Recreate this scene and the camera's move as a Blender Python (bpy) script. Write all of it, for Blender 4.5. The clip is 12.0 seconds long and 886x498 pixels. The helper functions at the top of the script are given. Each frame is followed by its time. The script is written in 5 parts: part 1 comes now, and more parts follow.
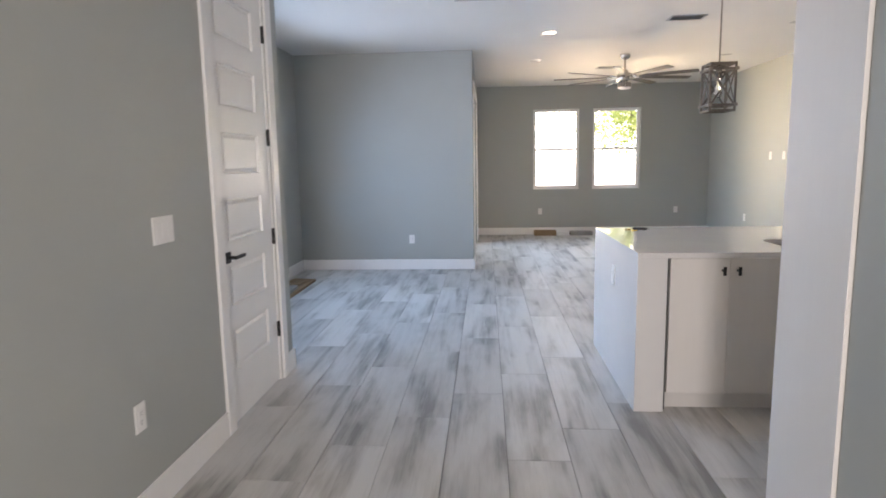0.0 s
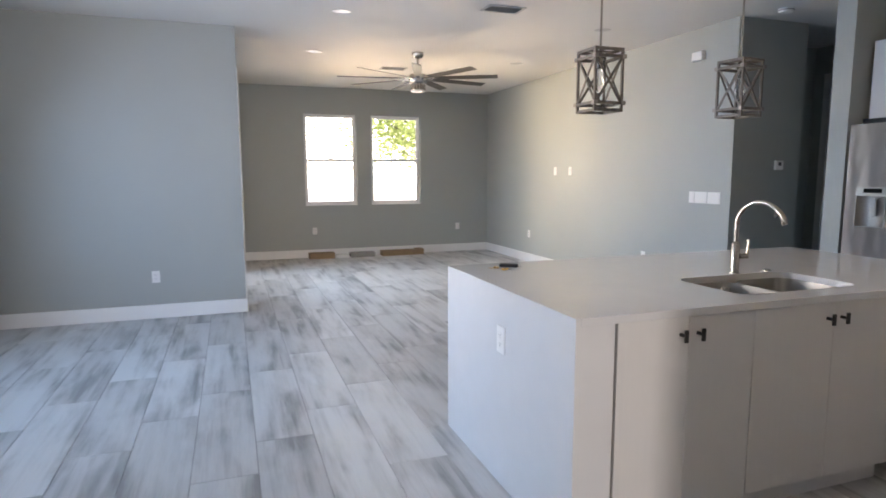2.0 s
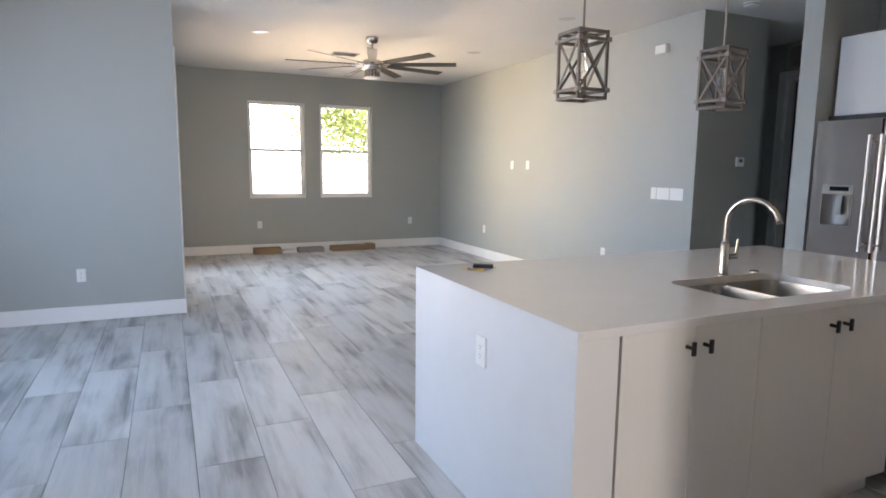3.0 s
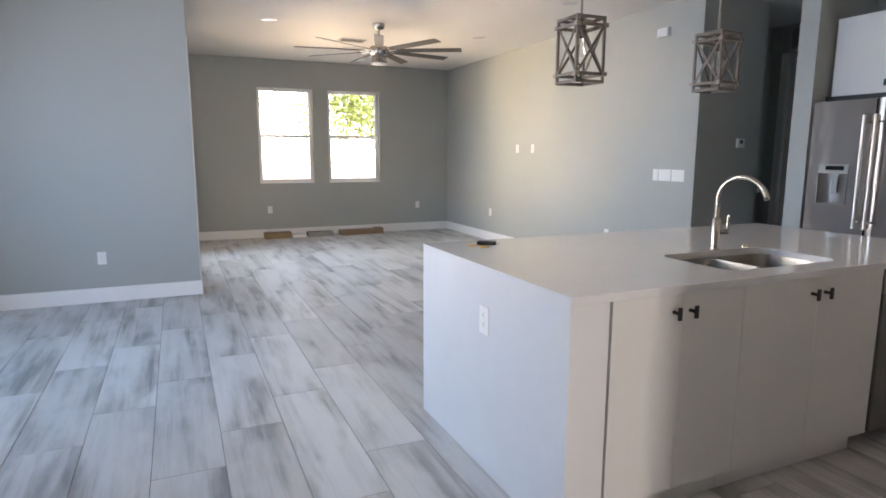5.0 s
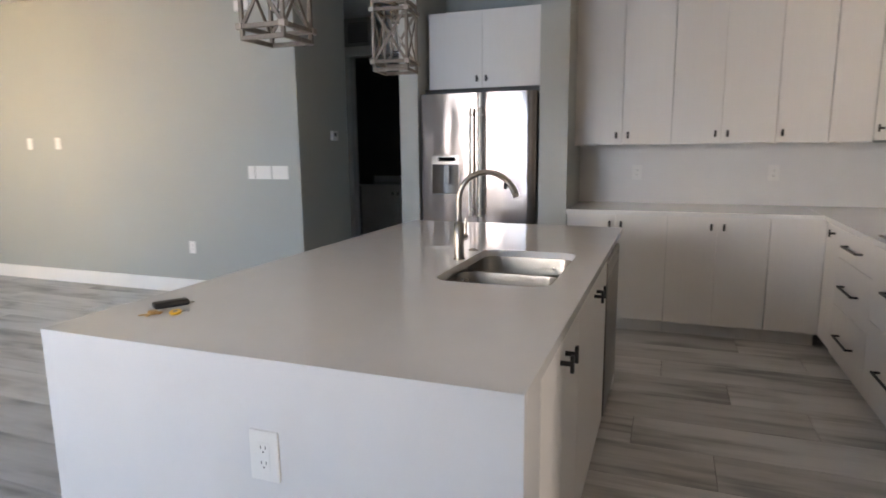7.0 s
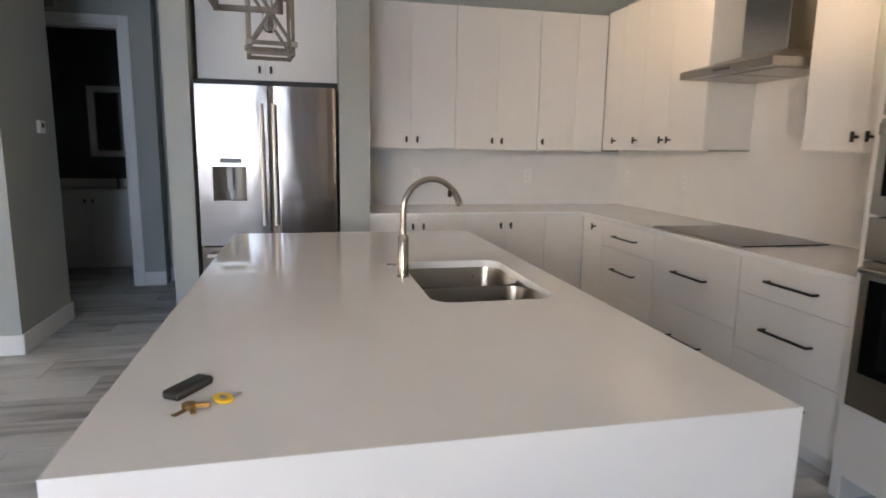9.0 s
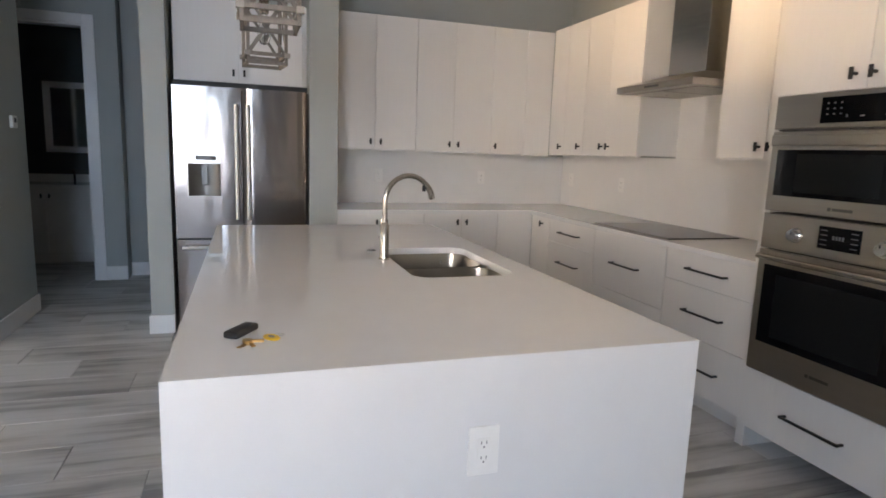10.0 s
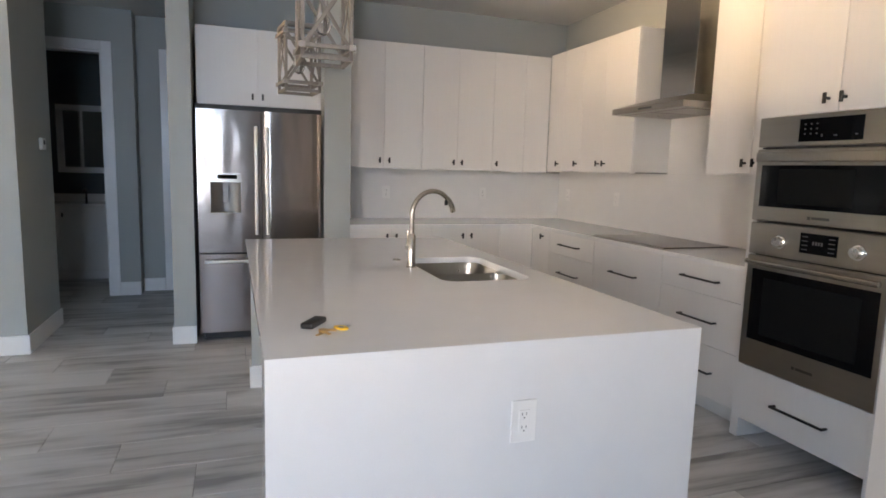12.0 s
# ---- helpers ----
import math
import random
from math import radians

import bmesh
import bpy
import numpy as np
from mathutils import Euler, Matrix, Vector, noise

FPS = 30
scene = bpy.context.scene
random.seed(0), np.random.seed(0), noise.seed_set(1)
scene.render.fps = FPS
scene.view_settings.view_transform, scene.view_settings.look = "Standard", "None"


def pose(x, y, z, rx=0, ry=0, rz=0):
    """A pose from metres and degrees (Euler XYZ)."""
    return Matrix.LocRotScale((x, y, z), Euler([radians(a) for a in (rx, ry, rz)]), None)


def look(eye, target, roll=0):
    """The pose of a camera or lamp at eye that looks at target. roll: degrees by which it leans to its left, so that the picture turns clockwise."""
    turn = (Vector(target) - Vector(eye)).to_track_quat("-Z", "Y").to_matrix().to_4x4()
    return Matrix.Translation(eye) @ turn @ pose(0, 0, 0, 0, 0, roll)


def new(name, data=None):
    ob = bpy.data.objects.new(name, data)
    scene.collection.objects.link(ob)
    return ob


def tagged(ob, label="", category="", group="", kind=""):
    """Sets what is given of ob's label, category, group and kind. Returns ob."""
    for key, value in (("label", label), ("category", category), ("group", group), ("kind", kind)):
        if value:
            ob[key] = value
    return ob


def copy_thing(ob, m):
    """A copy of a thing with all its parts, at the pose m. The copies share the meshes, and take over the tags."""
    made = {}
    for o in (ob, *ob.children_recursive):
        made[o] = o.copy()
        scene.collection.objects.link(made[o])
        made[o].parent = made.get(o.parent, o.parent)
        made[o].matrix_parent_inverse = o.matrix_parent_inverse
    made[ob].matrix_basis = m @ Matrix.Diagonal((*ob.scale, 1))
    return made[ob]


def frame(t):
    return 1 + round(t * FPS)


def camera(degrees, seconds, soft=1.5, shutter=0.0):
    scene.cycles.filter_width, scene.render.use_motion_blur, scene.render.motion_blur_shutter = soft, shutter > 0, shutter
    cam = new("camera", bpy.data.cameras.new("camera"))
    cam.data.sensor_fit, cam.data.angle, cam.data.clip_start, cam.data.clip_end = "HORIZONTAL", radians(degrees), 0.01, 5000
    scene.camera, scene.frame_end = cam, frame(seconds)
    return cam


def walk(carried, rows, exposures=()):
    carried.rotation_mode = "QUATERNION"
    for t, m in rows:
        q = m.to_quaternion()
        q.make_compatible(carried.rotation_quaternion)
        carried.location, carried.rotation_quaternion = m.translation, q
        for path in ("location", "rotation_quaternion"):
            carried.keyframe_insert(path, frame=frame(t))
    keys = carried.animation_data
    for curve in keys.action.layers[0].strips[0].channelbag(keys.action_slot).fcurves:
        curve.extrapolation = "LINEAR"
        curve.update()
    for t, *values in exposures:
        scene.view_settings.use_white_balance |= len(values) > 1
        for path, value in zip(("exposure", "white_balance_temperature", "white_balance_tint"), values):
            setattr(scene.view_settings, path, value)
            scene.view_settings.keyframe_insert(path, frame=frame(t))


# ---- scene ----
cam = camera(72.96, 12.0, soft=1.7, shutter=0.35)

PATH = [
    (0, (0.245, 0.518, 1.42), (0.098, 2.492, 1.138), -1.0),
    (0.2, (0.265, 0.662, 1.424), (0.151, 2.639, 1.149), -1.24),
    (0.5, (0.195, 0.898, 1.41), (0.184, 2.88, 1.141), -0.9),
    (0.8, (0.119, 1.158, 1.412), (0.246, 3.138, 1.153), -0.76),
    (1, (0.111, 1.331, 1.403), (0.334, 3.303, 1.154), -1.2),
    (1.2, (0.1, 1.524, 1.413), (0.418, 3.485, 1.176), -0.64),
    (1.5, (0.077, 1.724, 1.414), (0.539, 3.656, 1.179), -0.4),
    (2, (-0.039, 2.08, 1.415), (0.621, 3.951, 1.167), -0.13),
    (2.5, (-0.035, 2.353, 1.405), (0.745, 4.177, 1.145), 0.43),
    (3, (-0.034, 2.416, 1.401), (0.792, 4.218, 1.133), 0.7),
    (5, (-0.096, 2.254, 1.383), (0.704, 4.06, 1.068), 0.2),
    (5.5, (-0.113, 2.374, 1.366), (0.849, 4.098, 1.041), 0.1),
    (6, (-0.079, 2.751, 1.375), (1.24, 4.221, 1.058), -0.2),
    (6.5, (-0.089, 3.198, 1.381), (1.578, 4.251, 1.046), -1.2),
    (7, (0.016, 3.607, 1.378), (1.86, 4.302, 1.043), -0.6),
    (7.2, (0.026, 3.762, 1.368), (1.918, 4.314, 1.024), -0.45),
    (8.8, (0.216, 4.692, 1.384), (2.156, 4.337, 1.053), 0.55),
    (9, (0.174, 4.761, 1.392), (2.096, 4.32, 1.059), 0.9),
    (9.5, (0.001, 4.861, 1.378), (1.895, 4.311, 1.046), 1.8),
    (10, (-0.167, 4.973, 1.381), (1.709, 4.356, 1.063), 2.0),
    (10.5, (-0.256, 5.111, 1.383), (1.594, 4.404, 1.109), 1.52),
    (11, (-0.319, 5.197, 1.377), (1.528, 4.475, 1.128), 1.55),
    (11.5, (-0.357, 5.216, 1.375), (1.506, 4.536, 1.126), 1.68),
    (12, (-0.375, 5.209, 1.375), (1.496, 4.553, 1.116), 1.6),
]
walk(cam, [(t, look(eye, target, roll)) for t, eye, target, roll in PATH],
     exposures=[(0.0, 2.72, 6480, 15), (0.5, 2.78, 6480, 15), (1.0, 2.82, 6500, 15), (1.5, 2.62, 6400, 15), (3.0, 2.72, 6430, 15), (5.5, 2.66, 6530, 15), (7.0, 2.48, 6950, 15), (9.0, 2.60, 7250, 15), (10.0, 2.56, 7120, 15), (12.0, 2.60, 7100, 15)])

# ---- world and light ----
world = bpy.data.worlds.new("sky")
scene.world = world
world.use_nodes = True
wn = world.node_tree.nodes
sky = wn.new("ShaderNodeTexSky")
sky.sky_type, sky.sun_disc = "NISHITA", False
sky.sun_elevation, sky.sun_rotation = radians(52), radians(150)
world.node_tree.links.new(sky.outputs[0], wn["Background"].inputs[0])
wn["Background"].inputs[1].default_value = 0.12

sun = new("sun", bpy.data.lights.new("sun", "SUN"))
sun.data.energy, sun.data.angle, sun.data.color = 4.0, radians(0.53), (1.0, 0.95, 0.88)
sun.matrix_world = look((6, -10, 15), (0, 0, 0))


def area_lamp(name, eye, target, width, height, power, colour, spread=180):
    lamp = new(name, bpy.data.lights.new(name, "AREA"))
    lamp.data.shape, lamp.data.size, lamp.data.size_y = "RECTANGLE", width, height
    lamp.data.energy, lamp.data.color, lamp.data.spread = power, colour, radians(spread)
    lamp.matrix_world = look(eye, target)
    return lamp


# openings: blue sky light inwards, warm light up off sunlit yard; also added fills
area_lamp("nook_sky_light", (-2.50, 6.42, 1.66), (0.6, 6.1, 0.7), 2.0, 1.5, 13.5, (0.40, 0.65, 1.0), 150)
# two narrow lamps added behind the nook windows to brighten the kitchen cabinets
area_lamp("nook_kitchen_fill", (-2.56, 6.42, 1.62), (3.0, 2.1, 2.35), 2.0, 1.4, 2.0, (1.0, 0.78, 0.54), 34)
area_lamp("nook_level_light", (-2.54, 6.42, 1.64), (4.5, 3.0, 0.70), 2.0, 1.4, 1.6, (1.0, 0.86, 0.68), 32)
area_lamp("nook_low_yard_light", (-2.53, 6.42, 1.30), (0.2, 7.2, 2.6), 2.0, 0.8, 1.5, (1.0, 0.80, 0.62), 90)
area_lamp("slider_sky_light", (-0.14, 10.12, 1.25), (2.4, 9.3, 0.0), 2.2, 2.3, 6.0, (0.54, 0.76, 1.0), 110)
# unseen lamp added out in the yard to throw the east wall's warm patch
area_lamp("slider_yard_fill", (-2.60, 11.15, 0.80), (2.2, 10.2, 1.66), 0.7, 1.4, 3.4, (1.0, 0.73, 0.35), 44)
area_lamp("slider_low_yard_light", (-0.17, 10.12, 0.55), (1.9, 9.2, 2.8), 2.2, 0.9, 1.4, (1.0, 0.64, 0.40), 76)
# lamp added low outside, hidden below the sills, to brighten the south wall cabinets
area_lamp("north_yard_fill", (2.0, 20.0, 0.14), (2.6, 2.3, 1.85), 6.0, 0.5, 27, (1.0, 0.74, 0.45), 23)
# unseen lamp added before the closed entry wall to brighten hall and island front
area_lamp("entry_fill_light", (0.40, -1.93, 1.3), (0.0, 3.0, 1.25), 0.7, 2.1, 13.0, (1.0, 0.93, 0.86), 140)

# ---- materials ----


def brush(m, amount):
    """Draws the gloss of a brushed metal out along its length."""
    n, ln = m.node_tree.nodes, m.node_tree.links
    tan = n.new("ShaderNodeTangent")
    tan.direction_type, tan.uv_map = "UV_MAP", "brushing"
    b = n["Principled BSDF"]
    b.inputs["Anisotropic"].default_value = amount
    ln.new(tan.outputs[0], b.inputs["Tangent"])
    return m


def dented(m):
    """Sheet metal that is not quite flat, so that reflections in it waver."""
    n, ln = m.node_tree.nodes, m.node_tree.links
    tc, mp, q, bp = n.new("ShaderNodeTexCoord"), n.new("ShaderNodeMapping"), n.new("ShaderNodeTexNoise"), n.new("ShaderNodeBump")
    mp.inputs["Scale"].default_value = (1.9, 1.0, 0.9)
    q.inputs["Scale"].default_value, q.inputs["Detail"].default_value = 3.6, 0.6
    bp.inputs["Strength"].default_value, bp.inputs["Distance"].default_value = 1.0, 0.0045
    ln.new(tc.outputs["Object"], mp.inputs["Vector"])
    ln.new(mp.outputs["Vector"], q.inputs["Vector"])
    ln.new(q.outputs["Fac"], bp.inputs["Height"])
    ln.new(bp.outputs[0], n["Principled BSDF"].inputs["Normal"])
    return m


def mat(name, colour, rough=0.5, metal=0.0, var=0.06, scale=3.0, fine=60.0, bump=0.02, stretch=(1, 1, 1), rough_var=0.08, random_var=0.0, coat=0.0, fine_var=0.35):
    """A painted, metal or wooden surface: colour varied at two scales, uneven gloss and fine relief."""
    m = bpy.data.materials.new(name)
    m.use_nodes = True
    n, ln = m.node_tree.nodes, m.node_tree.links
    b = n["Principled BSDF"]
    tc, mp = n.new("ShaderNodeTexCoord"), n.new("ShaderNodeMapping")
    mp.inputs["Scale"].default_value = stretch
    ln.new(tc.outputs["Object"], mp.inputs["Vector"])
    n1, n2 = n.new("ShaderNodeTexNoise"), n.new("ShaderNodeTexNoise")
    n1.inputs["Scale"].default_value, n2.inputs["Scale"].default_value = scale, fine
    n1.inputs["Detail"].default_value, n2.inputs["Detail"].default_value = 4, 3
    for q in (n1, n2):
        ln.new(mp.outputs["Vector"], q.inputs["Vector"])
    add = n.new("ShaderNodeMath")
    add.operation = "MULTIPLY_ADD"
    add.inputs[1].default_value = fine_var
    ln.new(n2.outputs["Fac"], add.inputs[0])
    ln.new(n1.outputs["Fac"], add.inputs[2])
    ramp = n.new("ShaderNodeMapRange")
    ramp.inputs["From Min"].default_value, ramp.inputs["From Max"].default_value = 0.35, 1.0
    ramp.inputs["To Min"].default_value, ramp.inputs["To Max"].default_value = 1 - var, 1 + var
    ln.new(add.outputs[0], ramp.inputs["Value"])
    mul = n.new("ShaderNodeVectorMath")
    mul.operation = "SCALE"
    mul.inputs[0].default_value = colour
    if random_var:
        info, rr = n.new("ShaderNodeObjectInfo"), n.new("ShaderNodeMapRange")
        rr.inputs["To Min"].default_value, rr.inputs["To Max"].default_value = 1 - random_var, 1 + random_var
        ln.new(info.outputs["Random"], rr.inputs["Value"])
        mm = n.new("ShaderNodeMath")
        mm.operation = "MULTIPLY"
        ln.new(rr.outputs[0], mm.inputs[0])
        ln.new(ramp.outputs[0], mm.inputs[1])
        ln.new(mm.outputs[0], mul.inputs["Scale"])
    else:
        ln.new(ramp.outputs[0], mul.inputs["Scale"])
    ln.new(mul.outputs[0], b.inputs["Base Color"])
    r2 = n.new("ShaderNodeMapRange")
    r2.inputs["To Min"].default_value, r2.inputs["To Max"].default_value = max(0.03, rough - rough_var), min(1, rough + rough_var)
    ln.new(n1.outputs["Fac"], r2.inputs["Value"])
    ln.new(r2.outputs[0], b.inputs["Roughness"])
    b.inputs["Metallic"].default_value = metal
    b.inputs["Coat Weight"].default_value = coat
    if bump:
        bp = n.new("ShaderNodeBump")
        bp.inputs["Strength"].default_value, bp.inputs["Distance"].default_value = 0.4, bump * 0.05
        ln.new(add.outputs[0], bp.inputs["Height"])
        ln.new(bp.outputs[0], b.inputs["Normal"])
    return m


WALL = mat("grey_wall_paint", (0.362, 0.376, 0.358), 0.55, var=0.03, scale=1.3, fine=180, bump=0.03)
CEIL = mat("white_ceiling_paint", (0.69, 0.68, 0.66), 0.85, var=0.03, scale=1.0, fine=140, bump=0.05)
TRIM = mat("white_gloss_trim", (0.78, 0.77, 0.76), 0.32, var=0.03, scale=5, fine=90, bump=0.01)
CAB = mat("white_woodgrain_laminate", (0.70, 0.68, 0.66), 0.42, var=0.016, scale=6, fine=40, bump=0.012, stretch=(9, 9, 0.5))
CARC = mat("white_cabinet_box", (0.66, 0.645, 0.62), 0.5, var=0.04, scale=4, fine=60)
QUARTZ = mat("white_quartz", (0.70, 0.695, 0.695), 0.04, var=0.025, scale=7, fine=220, bump=0.0, rough_var=0.015)
STEEL = mat("brushed_steel", (0.43, 0.405, 0.375), 0.19, 1.0, var=0.05, scale=2, fine=70, bump=0.01, stretch=(1, 1, 22), rough_var=0.06)
FRIDGESTEEL = dented(brush(mat("vertically_brushed_steel", (0.36, 0.315, 0.295), 0.17, 1.0, var=0.025, scale=2, fine=40, bump=0.0, stretch=(12, 1, 0.6), rough_var=0.015), 0.55))
STEELH = mat("brushed_steel_sideways", (0.36, 0.338, 0.308), 0.33, 1.0, var=0.05, scale=2, fine=70, bump=0.01, stretch=(0.6, 22, 22), rough_var=0.06)
DISHSTEEL = mat("grey_brushed_dishwasher_steel", (0.25, 0.235, 0.215), 0.30, 1.0, var=0.05, scale=2, fine=70, bump=0.01, stretch=(0.6, 22, 22), rough_var=0.05)
DARKSTEEL = mat("dark_brushed_steel", (0.15, 0.148, 0.145), 0.36, 1.0, var=0.06, scale=2, fine=70, bump=0.01, stretch=(0.6, 22, 22))
RECESS = mat("dark_steel_recess", (0.20, 0.195, 0.19), 0.38, 0.9, var=0.05, scale=3, fine=60, bump=0.0)
SINKSTEEL = mat("satin_sink_steel", (0.31, 0.29, 0.262), 0.30, 1.0, var=0.06, scale=6, fine=120, bump=0.005)
HANDLE = mat("satin_handle_steel", (0.68, 0.65, 0.61), 0.42, 1.0, var=0.04, scale=10, fine=160, bump=0.004)
NICKEL = mat("brushed_nickel", (0.40, 0.375, 0.345), 0.25, 1.0, var=0.04, scale=10, fine=160, bump=0.004)
CHROME = mat("polished_chrome", (0.75, 0.74, 0.73), 0.12, 1.0, var=0.03, scale=10, fine=90, bump=0.0)
BLACK = mat("matt_black_metal", (0.018, 0.017, 0.017), 0.42, 0.4, var=0.15, scale=20, fine=200, bump=0.004)
RUBBER = mat("black_plastic", (0.012, 0.012, 0.013), 0.5, var=0.2, scale=8, fine=90, bump=0.01)
BLKGLASS = mat("black_glass", (0.003, 0.003, 0.0035), 0.06, var=0.1, scale=3, fine=40, bump=0.0, rough_var=0.02)
OVENGLASS = mat("oven_window_glass", (0.007, 0.0075, 0.008), 0.07, var=0.15, scale=4, fine=30, bump=0.0, rough_var=0.02)
GLOSSWHITE = mat("glossy_white_plastic", (0.78, 0.77, 0.76), 0.10, var=0.02, scale=20, fine=120, bump=0.0, rough_var=0.03)
for glass_ in (BLKGLASS, OVENGLASS):
    glass_.node_tree.nodes["Principled BSDF"].inputs["Specular IOR Level"].default_value = 0.16
SPLASH = mat("pale_satin_quartz", (0.70, 0.69, 0.68), 0.34, var=0.025, scale=7, fine=220, bump=0.0, rough_var=0.04)
PLASTIC = mat("white_plastic", (0.76, 0.75, 0.73), 0.35, var=0.02, scale=20, fine=120, bump=0.0)
SLOT = mat("dark_slot", (0.05, 0.05, 0.05), 0.6, var=0.1)
GREYWOOD = mat("weathered_grey_wood", (0.155, 0.137, 0.12), 0.65, var=0.35, scale=14, fine=90, bump=0.05, stretch=(3, 3, 0.6))
BLADE = mat("grey_fan_blade", (0.05, 0.047, 0.045), 0.45, var=0.25, scale=8, fine=60, bump=0.01)
CARD = mat("brown_cardboard", (0.26, 0.178, 0.10), 0.8, var=0.14, scale=7, fine=110, bump=0.03)
DARKCARD = mat("printed_dark_carton", (0.07, 0.045, 0.04), 0.6, var=0.2, scale=7, fine=80)
GREYCARD = mat("grey_carton", (0.30, 0.29, 0.275), 0.7, var=0.12, scale=8, fine=80)
BRASS = mat("worn_brass", (0.42, 0.27, 0.11), 0.33, 1.0, var=0.15, scale=40, fine=300, bump=0.003)
YELLOW = mat("yellow_plastic", (0.80, 0.48, 0.03), 0.4, var=0.06, scale=30, fine=200)
GROUT = mat("grey_grout", (0.20, 0.195, 0.19), 0.85, var=0.15, scale=4, fine=150, bump=0.04)
# white vents with their shade put into the grey; also the chime's seam
SHADEDWHITE = mat("shaded_white_paint", (0.42, 0.42, 0.42), 0.55, var=0.06)
DIMMARK = mat("dim_display_print", (0.085, 0.09, 0.10), 0.5, var=0.1)
CLIP = mat("dull_nickel_clip", (0.30, 0.28, 0.255), 0.55, 0.7, var=0.08, scale=30, fine=160)
SAND = mat("pale_yard_sand", (0.46, 0.43, 0.37), 0.9, var=0.18, scale=0.6, fine=9, bump=0.3)
BARK = mat("tree_bark", (0.10, 0.075, 0.055), 0.9, var=0.3, scale=5, fine=40, bump=0.5, stretch=(3, 3, 0.5))
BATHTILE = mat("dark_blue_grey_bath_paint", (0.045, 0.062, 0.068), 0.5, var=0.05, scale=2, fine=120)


def leaf_material():
    m = bpy.data.materials.new("green_leaves")
    m.use_nodes = True
    n, ln = m.node_tree.nodes, m.node_tree.links
    b = n["Principled BSDF"]
    geo, ramp = n.new("ShaderNodeNewGeometry"), n.new("ShaderNodeValToRGB")
    ramp.color_ramp.elements[0].color, ramp.color_ramp.elements[1].color = (0.20, 0.25, 0.06, 1), (0.40, 0.43, 0.14, 1)
    ln.new(geo.outputs["Random Per Island"], ramp.inputs[0])
    ln.new(ramp.outputs[0], b.inputs["Base Color"])
    b.inputs["Roughness"].default_value = 0.5
    tr, mx = n.new("ShaderNodeBsdfTranslucent"), n.new("ShaderNodeMixShader")
    ln.new(ramp.outputs[0], tr.inputs[0])
    mx.inputs[0].default_value = 0.68
    ln.new(b.outputs[0], mx.inputs[1])
    ln.new(tr.outputs[0], mx.inputs[2])
    ln.new(mx.outputs[0], n["Material Output"].inputs[0])
    return m


LEAF = leaf_material()


def glass_material(name, colour=(1, 1, 1), rough=0.0):
    m = bpy.data.materials.new(name)
    m.use_nodes = True
    b = m.node_tree.nodes["Principled BSDF"]
    b.inputs["Base Color"].default_value = (*colour, 1)
    b.inputs["Transmission Weight"].default_value, b.inputs["Roughness"].default_value, b.inputs["IOR"].default_value = 1.0, rough, 1.45
    return m


GLASS = glass_material("clear_glass")
MIRROR = mat("mirror_silver", (0.85, 0.86, 0.86), 0.04, 1.0, var=0.01, bump=0, rough_var=0.01)


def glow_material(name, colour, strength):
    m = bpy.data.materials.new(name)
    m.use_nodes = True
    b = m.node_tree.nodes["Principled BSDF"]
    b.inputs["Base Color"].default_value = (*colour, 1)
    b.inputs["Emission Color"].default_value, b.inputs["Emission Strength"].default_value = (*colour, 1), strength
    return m


